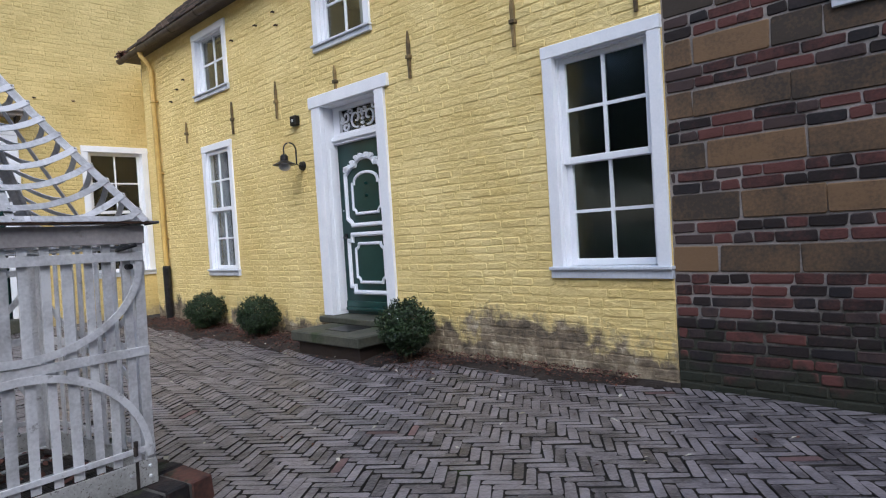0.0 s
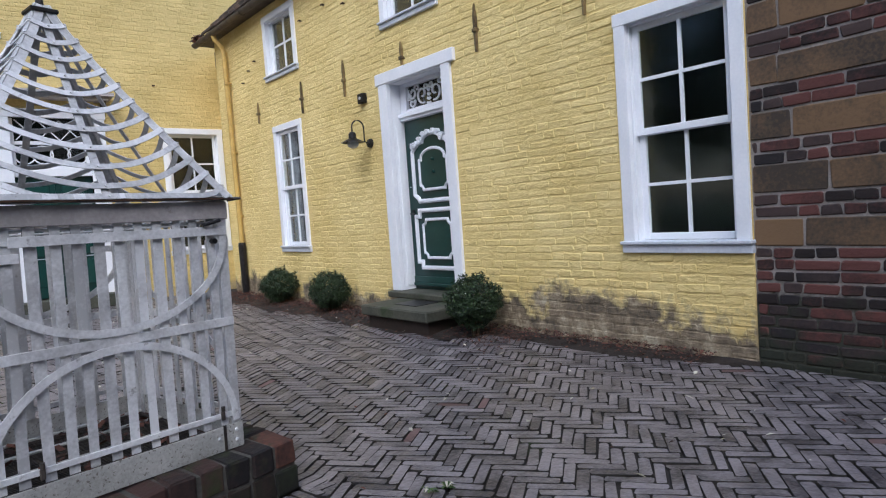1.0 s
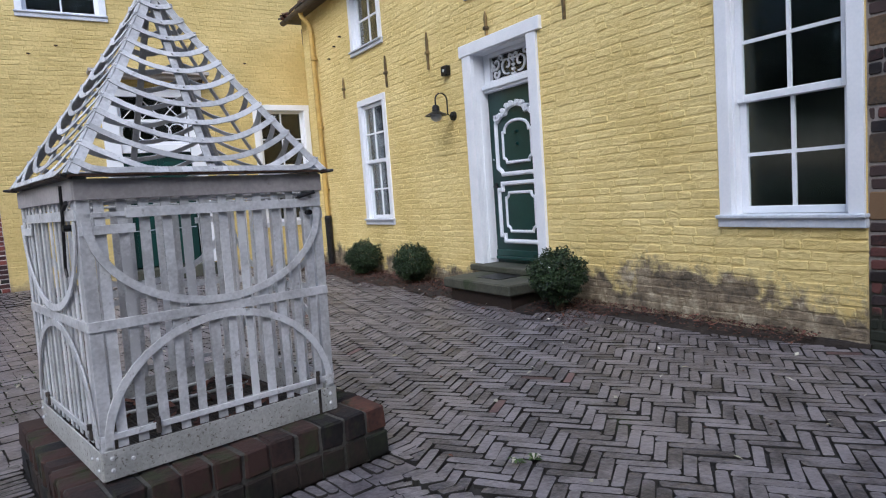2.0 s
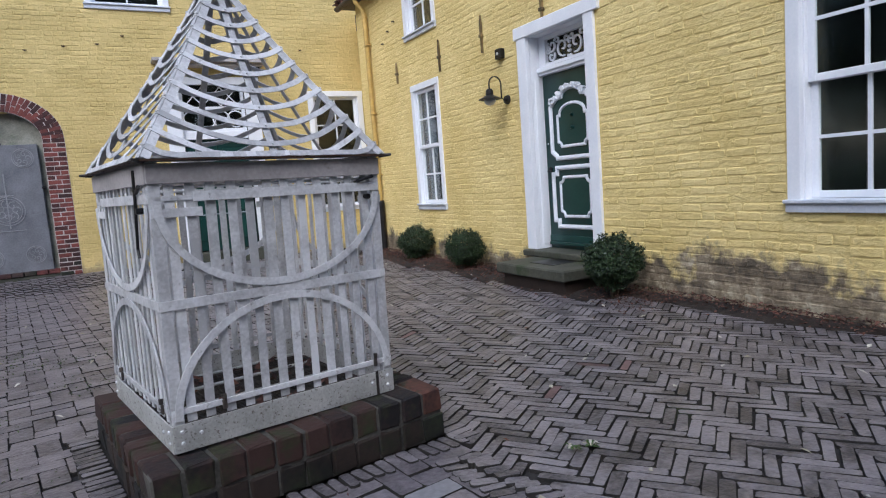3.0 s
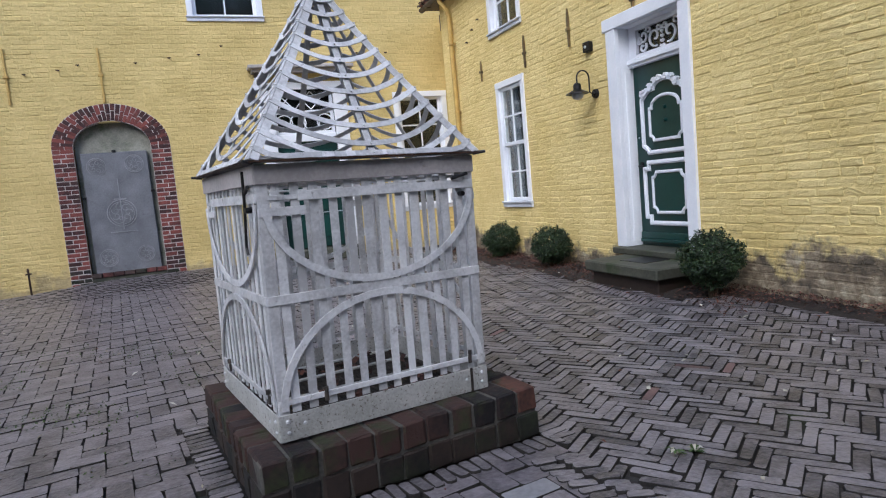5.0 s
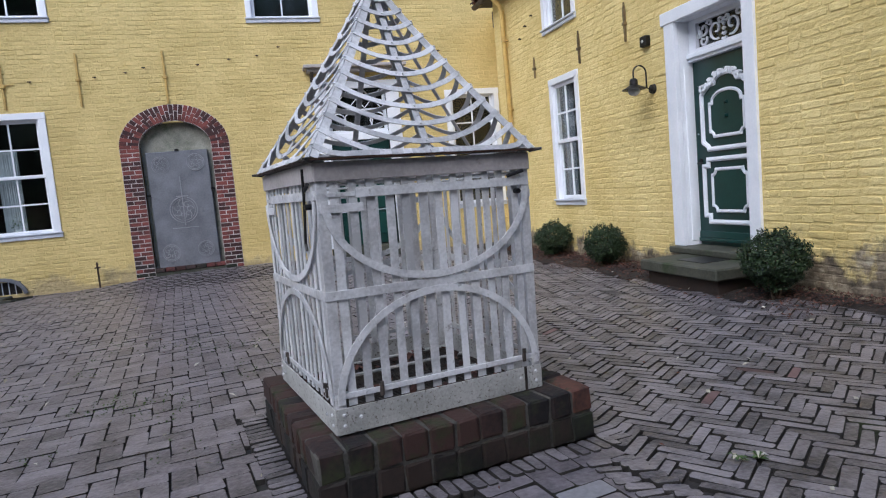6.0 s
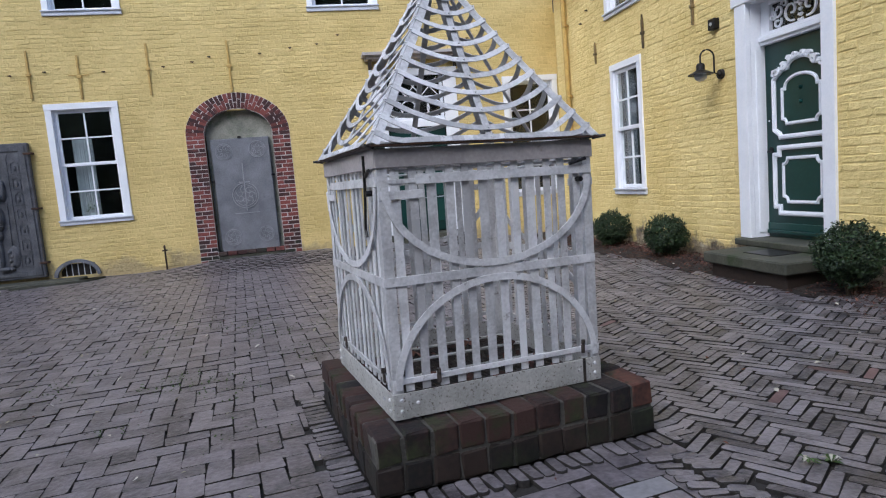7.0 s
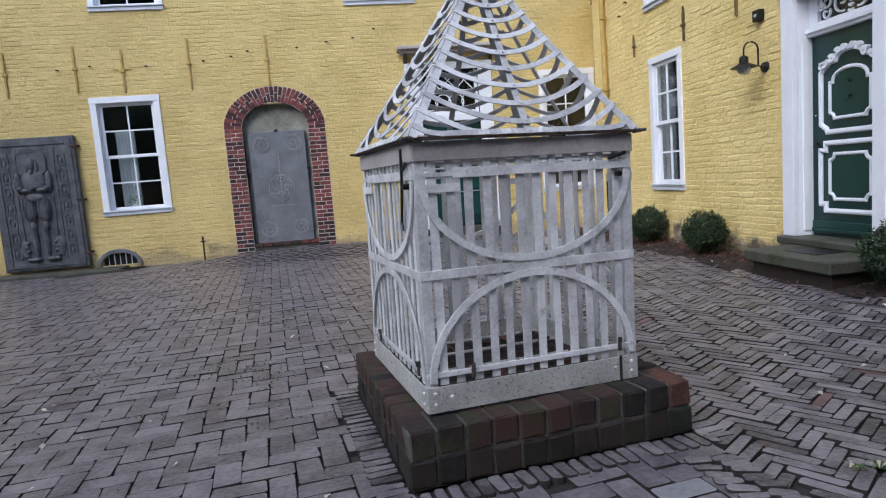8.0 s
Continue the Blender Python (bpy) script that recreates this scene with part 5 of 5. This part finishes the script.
single("kerb_slab", bm, STEP_STONE, "worn dark kerb slab before the cellar window", "kerb", kind="structure")


def cellar_window():
    w = thing("cellar_window", NORTH, "low arched cellar window with iron bars", "window")
    arc = [(-8.94 + 0.36 * math.cos(t), 0.06 + 0.27 * math.sin(t)) for t in [math.pi * k / 14 for k in range(15)]]
    bm = bmesh.new()
    ribbon(bm, [(x, z, 0.01) for x, z in arc], (0, 0, 1), 0.06, 0.06)
    part("stone_arch", bm, GRAVE, w, "grey stone arch")
    bm = bmesh.new()
    prism(bm, [(-8.94 + 0.33 * math.cos(t), 0.05 + 0.25 * math.sin(t)) for t in [math.pi * k / 14 for k in range(15)]], -0.09, -0.08)
    part("pane", bm, IRON, w, "dark cellar pane")
    for k in range(5):
        s = -9.14 + 0.10 * k
        bm = bmesh.new()
        cyl(bm, (s, 0.04, -0.03), (s, 0.29 - 0.9 * (s + 8.94) ** 2, -0.03), 0.008, seg=8)
        part("iron_bar", bm, SILL, w)


cellar_window()
bm = bmesh.new()
tube(bm, [(-7.40, -0.14, 0.0), (-7.40, -0.14, 0.42)], 0.016, 8)
box(bm, -7.44, -0.18, 0.36, -7.36, -0.10, 0.385, 0.003)
cyl(bm, (-7.40, -0.14, 0.42), (-7.40, -0.14, 0.47), 0.024, 0.012, 10)
single("iron_post", bm, RUST, "short rusty iron post at the wall foot", "post")


# ---- plant behind the sash window ----
pl = thing("potted_plant", NORTH @ pose(-8.60, 1.03, -0.24), "green plant in a pale pot on the inner sill", "plant")
bm = bmesh.new()
cyl(bm, (0, 0, 0), (0, 0.13, 0), 0.05, 0.068, 16)
part("pot", bm, CURTAIN, pl)
bm = bmesh.new()
r0 = random.Random(77)
for k in range(110):
    d = Vector((r0.gauss(0, 0.055), 0.15 + abs(r0.gauss(0.07, 0.06)), r0.gauss(0, 0.045)))
    m = Matrix.Translation(d) @ pose(0, 0, 0, r0.uniform(-80, 80), r0.uniform(-80, 80), r0.uniform(0, 360)) @ Matrix.Diagonal((1, 0.5, 1, 1))
    bmesh.ops.create_grid(bm, x_segments=1, y_segments=1, size=r0.uniform(0.014, 0.026), matrix=m)
part("foliage", bm, WEED, pl)


# ---- wall irons ----
def wall_iron(wall, s, z0, z1, mat, label, group, knob=0.35):
    a = thing("wall_anchor", wall, label, "wall anchor", group)
    h = z1 - z0
    bm = bmesh.new()
    prism(bm, [(s - 0.012, z0), (s + 0.012, z0), (s + 0.018, z0 + h * 0.5), (s + 0.022, z0 + h * 0.72), (s, z1), (s - 0.022, z0 + h * 0.72), (s - 0.018, z0 + h * 0.5)], 0.006, 0.03)
    part("bar", bm, mat, a)
    bm = bmesh.new()
    box(bm, s - 0.03, z0 + h * knob - 0.02, -0.01, s + 0.03, z0 + h * knob + 0.02, 0.045, 0.006)
    part("eye", bm, mat, a)


for s, z0, z1 in ((2.74, 2.86, 3.19), (4.22, 2.78, 3.23), (5.38, 2.80, 3.27), (7.87, 2.78, 3.25), (9.175, 2.77, 3.24), (10.29, 2.75, 3.22)):
    wall_iron(EAST, s, z0, z1, ANCHOR, "rusty pointed iron wall anchor on the facade", "facade wall anchors", 0.45)
wall_iron(EAST, 6.64, 2.925, 3.19, ANCHOR, "rusty pointed iron wall anchor above the door", "facade wall anchors", 0.3)


def long_iron(s, z0, z1, cross):
    a = thing("wall_anchor", NORTH, "long yellow painted iron wall anchor", "wall anchor", "back wing wall anchors")
    bm = bmesh.new()
    box(bm, s - 0.018, z0, 0.004, s + 0.018, z1, 0.026, 0.004)
    part("bar", bm, YELLOW_IRON, a)
    bm = bmesh.new()
    box(bm, s - 0.04, z0 + (z1 - z0) * 0.5 - 0.025, 0.0, s + 0.04, z0 + (z1 - z0) * 0.5 + 0.025, 0.04, 0.008)
    part("eye", bm, YELLOW_IRON, a)
    if cross:
        bm = bmesh.new()
        box(bm, s - 0.17, z0 + 0.405, 0.006, s + 0.17, z0 + 0.42, 0.02, 0.003)
        part("cross_bar", bm, YELLOW_IRON, a)


for s, z0, z1, cr in ((-10.42, 3.18, 3.97, 0), (-9.26, 3.21, 4.03, 0), (-8.46, 3.17, 3.93, 1), (-7.31, 3.17, 4.08, 0), (-5.92, 3.16, 4.08, 0)):
    long_iron(s, z0, z1, cr)

# small iron studs in the walls
for wall, group, pts in ((EAST, "facade studs", ((2.5, 3.75), (2.75, 3.85), (4.35, 4.05), (5.0, 4.08), (5.45, 4.13), (5.5, 3.95), (5.85, 4.2), (2.25, 3.6))),
                         (NORTH, "back wing studs", ((-9.55, 3.62), (-9.0, 3.66), (-8.05, 3.62), (-7.05, 3.66), (-6.55, 3.72), (-6.25, 3.80), (-5.35, 3.82), (-4.8, 3.9), (-4.3, 3.95), (-3.9, 4.1), (-1.4, 3.95), (-0.8, 3.95)))):
    for s, z in pts:
        bm = bmesh.new()
        cyl(bm, (s, z, -0.02), (s, z, 0.03), 0.016, 0.012, 8)
        box(bm, s - 0.03, z - 0.008, 0.026, s + 0.03, z + 0.008, 0.04, 0.003)
        single("iron_stud", bm, RUST, "small rusty iron stud in the wall", "stud", group, at=wall)


# ---- lamp and box by the door ----
def lamp():
    l = thing("wall_lamp", EAST, "black gooseneck wall lamp with a frosted glass globe", "lamp")
    s, z = 5.86, 2.14
    bm = bmesh.new()
    cyl(bm, (s, z, -0.01), (s, z, 0.03), 0.06, 0.05, 16)
    cyl(bm, (s, z, 0.03), (s, z, 0.05), 0.03, 0.024, 12)
    part("wall_plate", bm, IRON, l)
    bm = bmesh.new()
    tube(bm, [(s, z, 0.04), (s, z + 0.02, 0.09)] + [(s, z + 0.19 + 0.085 * math.sin(t), 0.175 - 0.085 * math.cos(t)) for t in [math.pi * k / 10 for k in range(11)]] + [(s, z + 0.11, 0.26)], 0.0095, 8)
    part("gooseneck", bm, IRON, l)
    bm = bmesh.new()
    prof = [(0.028, 0.12), (0.045, 0.10), (0.048, 0.045), (0.075, 0.03), (0.135, 0.0), (0.138, -0.008), (0.06, 0.012), (0.03, 0.02)]
    seg = 20
    rings = [[bm.verts.new((s + rr * math.cos(math.tau * k / seg), z + 0.01 + h, 0.26 + rr * math.sin(math.tau * k / seg))) for k in range(seg)] for rr, h in prof]
    for a, b in zip(rings, rings[1:]):
        for k in range(seg):
            bm.faces.new((a[k], a[(k + 1) % seg], b[(k + 1) % seg], b[k]))
    bm.faces.new(rings[0])
    bm.faces.new(rings[-1])
    part("shade", bm, IRON, l)
    bm = bmesh.new()
    bmesh.ops.create_uvsphere(bm, u_segments=18, v_segments=12, radius=0.07, matrix=Matrix.Translation((s, z - 0.01, 0.26)) @ Matrix.Diagonal((1, 0.85, 1, 1)))
    part("glass_globe", bm, BULB, l, "frosted glass globe")


lamp()
b = thing("wall_box", EAST, "small dark square sensor box on the wall", "sensor box")
bm = bmesh.new()
box(bm, 5.735, 2.64, -0.005, 5.855, 2.76, 0.07, 0.008)
part("case", bm, IRON, b)
bm = bmesh.new()
cyl(bm, (5.795, 2.70, 0.069), (5.795, 2.70, 0.078), 0.02, 0.017, 14)
part("lens", bm, BULB, b, "grey round sensor lens")


# ---- steps ----
st = thing("door_steps", Matrix(), "mossy stone steps on brick before the green door", "steps")
bm = bmesh.new()
box(bm, -0.655, -7.56, 0.135, -0.02, -6.37, 0.248, 0.014)
part("step_slab", bm, STEP_STONE, st)
bm = bmesh.new()
box(bm, -0.59, -7.50, -0.03, -0.02, -6.43, 0.134, 0.006)
part("step_foot", bm, BASE_DARK, st, "damp brick foot")
bm = bmesh.new()
box(bm, -0.12, -7.48, 0.2485, 0.24, -6.15, 0.318, 0.01)
part("threshold", bm, STEP_STONE, st)
bm = bmesh.new()
box(bm, -0.46, -7.15, 0.2485, -0.14, -6.75, 0.254, 0.002)
part("foot_grate", bm, IRON, st, "dark boot grate")


# ---- clipped box bushes ----
def bush(x, y, rad, height, seed, label):
    b = thing("box_bush", pose(x, y, 0.0), label, "bush", "box bushes by the facade")
    r = random.Random(seed)
    for k in range(7):
        bm = bmesh.new()
        a, q = r.uniform(0, math.tau), r.uniform(0.1, 0.45) * rad
        tube(bm, [(q * 0.3 * math.cos(a), q * 0.3 * math.sin(a), -0.01), (q * 0.6 * math.cos(a), q * 0.6 * math.sin(a), height * 0.3), (q * math.cos(a), q * math.sin(a), height * 0.65)], [0.012, 0.009, 0.004], 6)
        part("stem", bm, TWIG, b)
    verts, faces = [], []
    cz = height - rad * 0.95
    for k in range(9500):
        d = Vector((r.gauss(0, 1), r.gauss(0, 1), r.gauss(0, 1))).normalized()
        shape = 1 + 0.24 * noise.noise(d * 2.2 + Vector((seed, 0, 0))) + 0.22 * noise.noise(d * 6 + Vector((0, seed, 0)))
        rr = rad * (0.55 + 0.45 * r.random() ** 0.5) * shape
        if r.random() < 0.04:
            rr *= r.uniform(1.0, 1.12)
        if d.z < -0.3:
            rr *= 0.9
        p = Vector((d.x * rr, d.y * rr, cz + d.z * rr * 0.95))
        if p.z < 0.06 or noise.noise(p * 16 + Vector((seed, seed, 0))) > 0.34:
            continue
        q = (d + Vector((r.gauss(0, 0.7), r.gauss(0, 0.7), r.gauss(0, 0.7)))).to_track_quat("Z", "Y").to_matrix() @ Matrix.Rotation(r.uniform(0, 6.28), 3, "Z")
        w, l = r.uniform(0.006, 0.010), r.uniform(0.010, 0.019)
        i = len(verts)
        verts += [p + q @ Vector(v) for v in ((-l, 0, 0), (0, -w, 0.003), (l, 0, 0), (0, w, 0.003))]
        faces.append((i, i + 1, i + 2, i + 3))
    me = bpy.data.meshes.new("crown")
    me.from_pydata(verts, [], faces)
    me.materials.append(LEAF)
    ob = new("crown", me)
    ob.parent = b


bush(-0.30, -3.55, 0.275, 0.55, 1, "round clipped dark green box bush in the bed")
bush(-0.32, -5.10, 0.265, 0.54, 2, "round clipped dark green box bush in the bed")
bush(-0.36, -7.95, 0.28, 0.60, 3, "round box bush beside the stone step")


# ---- fallen leaves and weeds ----
def scatter(name, count, place, size, mat, label, seed, curl=30):
    r = random.Random(seed)
    verts, faces = [], []
    while len(faces) < count * 2:
        p = place(r)
        if p is None:
            continue
        q = pose(*p, r.uniform(-curl, curl), r.uniform(-curl, curl), r.uniform(0, 360))
        l, w = r.uniform(*size), r.uniform(*size) * 0.55
        i = len(verts)
        verts += [q @ Vector(v) for v in ((-l, 0, 0.0), (0, -w, l * 0.2), (l, 0, 0), (0, w, l * 0.2))]
        faces += [(i, i + 1, i + 2), (i, i + 2, i + 3)]
    me = bpy.data.meshes.new(name)
    me.from_pydata(verts, [], faces)
    me.materials.append(mat)
    return tagged(new(name, me), label, "leaves", kind="stuff")


def in_bed(r):
    y = -r.uniform(1.3, 10.2)
    x = -abs(r.gauss(0, 0.34 if y > -8.6 else 0.13)) - 0.03
    if y < -8.6 and r.random() < 0.45:
        return None
    if x < -0.95 or (-7.58 < y < -6.35 and x > -0.68):
        return None
    return x, y, 0.008 + 0.05 * max(0.0, 1 + x / 0.6) + r.uniform(0, 0.02)


def on_yard(r):
    x, y = r.uniform(-11, -0.3), -r.uniform(0.3, 11.5)
    if in_base(x, y, 0.02):
        return None
    return x, y, 0.012


scatter("bed_leaves", 6500, in_bed, (0.007, 0.022), DEAD_LEAF, "brown dead leaves over the bed", 12)
scatter("yard_leaves", 700, on_yard, (0.009, 0.031), PALE_LEAF, "pale fallen leaf scraps on the paving", 13)
scatter("yard_brown_leaves", 260, on_yard, (0.006, 0.02), DEAD_LEAF, "small brown leaf scraps on the paving", 14)


def in_joint(r):
    x, y = -5.6 + r.gauss(0, 0.7), -7.4 + r.gauss(0, 1.1)
    if noise.noise(Vector((x * 1.6, y * 1.6, 4.0))) < 0.12 or in_base(x, y, 0.02):
        return None
    k = r.randrange(2)
    u = 0.115
    if k:
        x = round(x / u) * u + r.gauss(0, 0.012)
    else:
        y = round(y / u) * u + r.gauss(0, 0.012)
    return x, y, 0.003


scatter("weeds", 800, in_joint, (0.005, 0.013), WEED, "thin green weeds in the paving joints", 15, 60)


def weed_clump(x, y, seed):
    r = random.Random(seed)
    w = thing("weed", pose(x, y, 0), "small pale green weed in the paving", "weed")
    for k in range(16):
        bm = bmesh.new()
        a, l = r.uniform(0, math.tau), r.uniform(0.02, 0.05)
        d = Vector((math.cos(a), math.sin(a), 0))
        side = Vector((-d.y, d.x, 0)) * r.uniform(0.006, 0.011)
        z = r.uniform(0.01, 0.035)
        top = [bm.verts.new(d * f * l + side * q + Vector((0, 0, h))) for f, q, h in ((0, 0, 0.004), (0.5, 1, z), (1, 0, z * 0.7), (0.5, -1, z))]
        bm.faces.new(top)
        part("leaf", bm, WEED if k % 3 else PALE_LEAF, w)


weed_clump(-2.80, -10.25, 3)
weed_clump(-2.72, -10.28, 4)


# ---- trees beyond the yard ----
def tree(x, y, h, seed, leaves):
    t = thing("tree", pose(x, y, 0), "leafy dark tree on the lawn", "tree", "trees on the lawn")
    r = random.Random(seed)
    bm = bmesh.new()
    tube(bm, [(0, 0, -0.1), (0.1, 0.05, h * 0.25), (0.0, 0.1, h * 0.5), (0.1, 0, h * 0.85)], [0.35, 0.28, 0.2, 0.05], 10)
    tips = []
    for k in range(13):
        a = k * 2.4
        z = h * r.uniform(0.0, 0.62)
        e = Vector((math.cos(a), math.sin(a), 0)) * h * r.uniform(0.22, 0.34)
        tube(bm, [(0, 0, z), (e.x * 0.5, e.y * 0.5, z + h * 0.10), (e.x, e.y, z + h * 0.16)], [0.12, 0.08, 0.03], 6)
        tips.append(Vector((e.x, e.y, z + h * 0.16)))
    part("trunk", bm, BARK, t)
    tips += [Vector((0, 0, h * 0.85)), Vector((0.8, 0.3, h * 0.72)), Vector((-0.8, -0.5, h * 0.7))]
    verts, faces = [], []
    for c in tips:
        for k in range(leaves):
            d = Vector((r.gauss(0, 1), r.gauss(0, 1), r.gauss(0, 0.8))) * h * 0.10
            p = c + d
            q = pose(0, 0, 0, r.uniform(0, 180), r.uniform(0, 180), r.uniform(0, 360)).to_3x3()
            s = r.uniform(0.16, 0.34)
            i = len(verts)
            verts += [p + q @ Vector(v) for v in ((-s, 0, 0), (0, -s * 0.5, 0), (s, 0, 0), (0, s * 0.5, 0))]
            faces.append((i, i + 1, i + 2, i + 3))
    me = bpy.data.meshes.new("crown")
    me.from_pydata(verts, [], faces)
    me.materials.append(TREE_LEAF)
    ob = new("crown", me)
    ob.parent = t


for k, (x, y, h) in enumerate(((-24, -26, 15), (-18, -30, 17), (-12, -28, 15), (-6, -31, 17), (0, -29, 15), (7, -32, 16), (-30, -20, 16), (-25, -14, 15), (-27, -8, 17), (-24, -3, 14), (-29, 2, 16), (-25, 7, 15))):
    tree(x, y, h, 50 + k, 640 if y < -15 else 230)


# ---- added hedge, out of view: hides the bright horizon from window reflections ----
def hedge(x0, x1, y, height, count):
    r = random.Random(91)
    verts, faces = [], []
    for k in range(count):
        x = r.uniform(x0, x1)
        top = height * (0.8 + 0.35 * noise.noise(Vector((x * 0.35, 0, 3))) + 0.15 * noise.noise(Vector((x * 1.4, 0, 8))))
        p = Vector((x, y + r.gauss(0, 0.5), top * r.random() ** 0.8))
        q = pose(0, 0, 0, r.uniform(0, 180), r.uniform(0, 180), r.uniform(0, 360)).to_3x3()
        s = r.uniform(0.14, 0.34)
        i = len(verts)
        verts += [p + q @ Vector(v) for v in ((-s, 0, 0), (0, -s * 0.55, 0), (s, 0, 0), (0, s * 0.55, 0))]
        faces.append((i, i + 1, i + 2, i + 3))
    me = bpy.data.meshes.new("hedge")
    me.from_pydata(verts, [], faces)
    me.materials.append(TREE_LEAF)
    tagged(new("hedge", me), "dark leafy hedge beyond the lawn", "hedge", kind="stuff")


hedge(-40.0, 16.0, -23.5, 4.6, 16000)


# ---- brickwork and paving pieces ----
def brick_face(wall, m, rows, mat_of, lone_of, name, field, label, chamfer, wob, proud, r, deep=0.02, rough=1.0, corner=0.008):
    fields = {}
    n = 0
    for s, z, l, h in rows:
        wave = 0.010 * rough * noise.noise(Vector((s * 0.7, z * 1.3, 2.0))) + 0.004 * rough * noise.noise(Vector((s * 3.0, z * 5.0, 7.0)))
        lift = r.uniform(-0.002, 0.004)
        wave += r.uniform(-0.005, 0.005) * (rough - 0.6)
        t = m @ pose(s, z + wave, proud + lift, r.uniform(-0.9, 0.5) * rough, r.uniform(-0.4, 0.4) * rough, r.uniform(-0.7, 0.7) * rough)
        mat = mat_of(s, z, l, h)
        kw = dict(chamfer=chamfer, deep=deep, variant=r.randrange(5), wob=wob, corner=corner)
        if n < 300 and lone_of(s, z):
            lone_block(name(h), t, l, round(h, 3), mat, wall, **kw)
            n += 1
        else:
            fields.setdefault(mat.name, (Pieces(), mat))[0].add(t, l, round(h, 3), **kw)
    for p, mat in fields.values():
        p.build(field, mat, wall, label)


def all_brickwork():
    r = random.Random(5)
    he = [(w[0] - 0.012, w[1] + 0.012, w[2] - 0.10, w[3] + 0.004) for w in (WIN_A, WIN_B, WIN_M, WIN_D)]
    he += [(DOOR_E[0] + 0.025, DOOR_E[1] - 0.065, -1, DOOR_E[3] - 0.1), (DOOR_E[0] - 0.02, DOOR_E[1] + 0.01, DOOR_E[3] - 0.15, DOOR_E[3] + 0.004)]
    rows = courses(1.1, 10.46, -0.03, 4.5, he, lambda k, z: (0.072, 0.078, 0.075, 0.07)[k % 4], lambda k, z: r.choice((0.25, 0.23, 0.2, 0.13, 0.12, 0.27)), r, joint=0.008)
    brick_face(wall_east, EAST, rows, lambda *a: YELLOW, lambda s, z: 7.7 < s < 9.4 and 0.9 < z < 2.6, lambda h: "brick", "brickwork", "yellow limewashed bricks", 0.007, 0.009, 0.0, r, rough=1.1)
    rows = courses(0.0, 1.19, -0.03, 4.5, [], lambda k, z: 0.075, lambda k, z: r.choice((0.27, 0.25, 0.14)), r, joint=0.008)
    brick_face(wall_bend, BEND, rows, lambda *a: YELLOW, lambda s, z: False, lambda h: "brick", "brickwork", "yellow limewashed bricks", 0.007, 0.009, 0.0, r, rough=1.1)
    hn = [(w[0] - 0.012, w[1] + 0.012, w[2] - 0.10, w[3] + 0.004) for w in (WIN_C, WIN_F, WIN_U, WIN_L)]
    hn += [(DOOR_N[0] - 0.02, DOOR_N[1] + 0.02, -1, DOOR_N[3] + 0.004), (ARCH[0] - 0.01, ARCH[1] + 0.01, -1, 2.44), (-9.32, -8.56, -1, 0.34)]
    # the round head of the arch
    hn += [(-5.9 - 0.93 * math.sqrt(1 - (k / 9) ** 2), -5.9 + 0.93 * math.sqrt(1 - (k / 9) ** 2), 2.40 + 0.75 * k / 9, 2.40 + 0.75 * (k + 1) / 9) for k in range(9)]
    rows = courses(-12.0, 2.2, -0.03, 7.4, hn, lambda k, z: (0.078, 0.074, 0.08)[k % 3], lambda k, z: r.choice((0.25, 0.23, 0.2, 0.13, 0.12, 0.27)), r, joint=0.008)
    brick_face(wall_north, NORTH, rows, lambda *a: YELLOW_BACK, lambda s, z: -7.85 < s < -6.9 and 0.3 < z < 3.0, lambda h: "brick", "brickwork", "ochre limewashed bricks", 0.007, 0.009, 0.0, r, rough=1.05)

    # dark wall: ten brick courses, then a sandstone band after every two
    def heights(k, z):
        if k < 11:
            return 0.0785
        return 0.195 if (k - 11) % 3 == 0 else 0.0825

    def lengths(k, z):
        return r.choice((0.42, 0.5, 0.36, 0.62, 0.3)) if k >= 11 and (k - 11) % 3 == 0 else r.choice((0.25, 0.27, 0.22, 0.13, 0.17, 0.13))

    def mat_of(s, z, l, h):
        if h > 0.12:
            return SANDSTONE
        return BLACK_BRICK if r.random() < (0.6 if s < 10.75 else 0.45 if z < 0.35 else 0.2) else BROWN_BRICK
    hb = [(WIN_R[0] - 0.01, WIN_R[1] + 0.01, WIN_R[2] - 0.1, WIN_R[3] + 0.01)]
    rows = courses(10.465, 13.0, -0.03, 4.2, hb, heights, lengths, r, joint=0.014)
    brick_face(wall_brown, BROWN, rows, mat_of, lambda s, z: s < 11.9 and z < 2.5, lambda h: "sandstone" if h > 0.12 else "brick", "brickwork", "dark brown bricks and sandstone bands", 0.006, 0.007, 0.004, r, rough=0.9, corner=0.010)


all_brickwork()
pave()
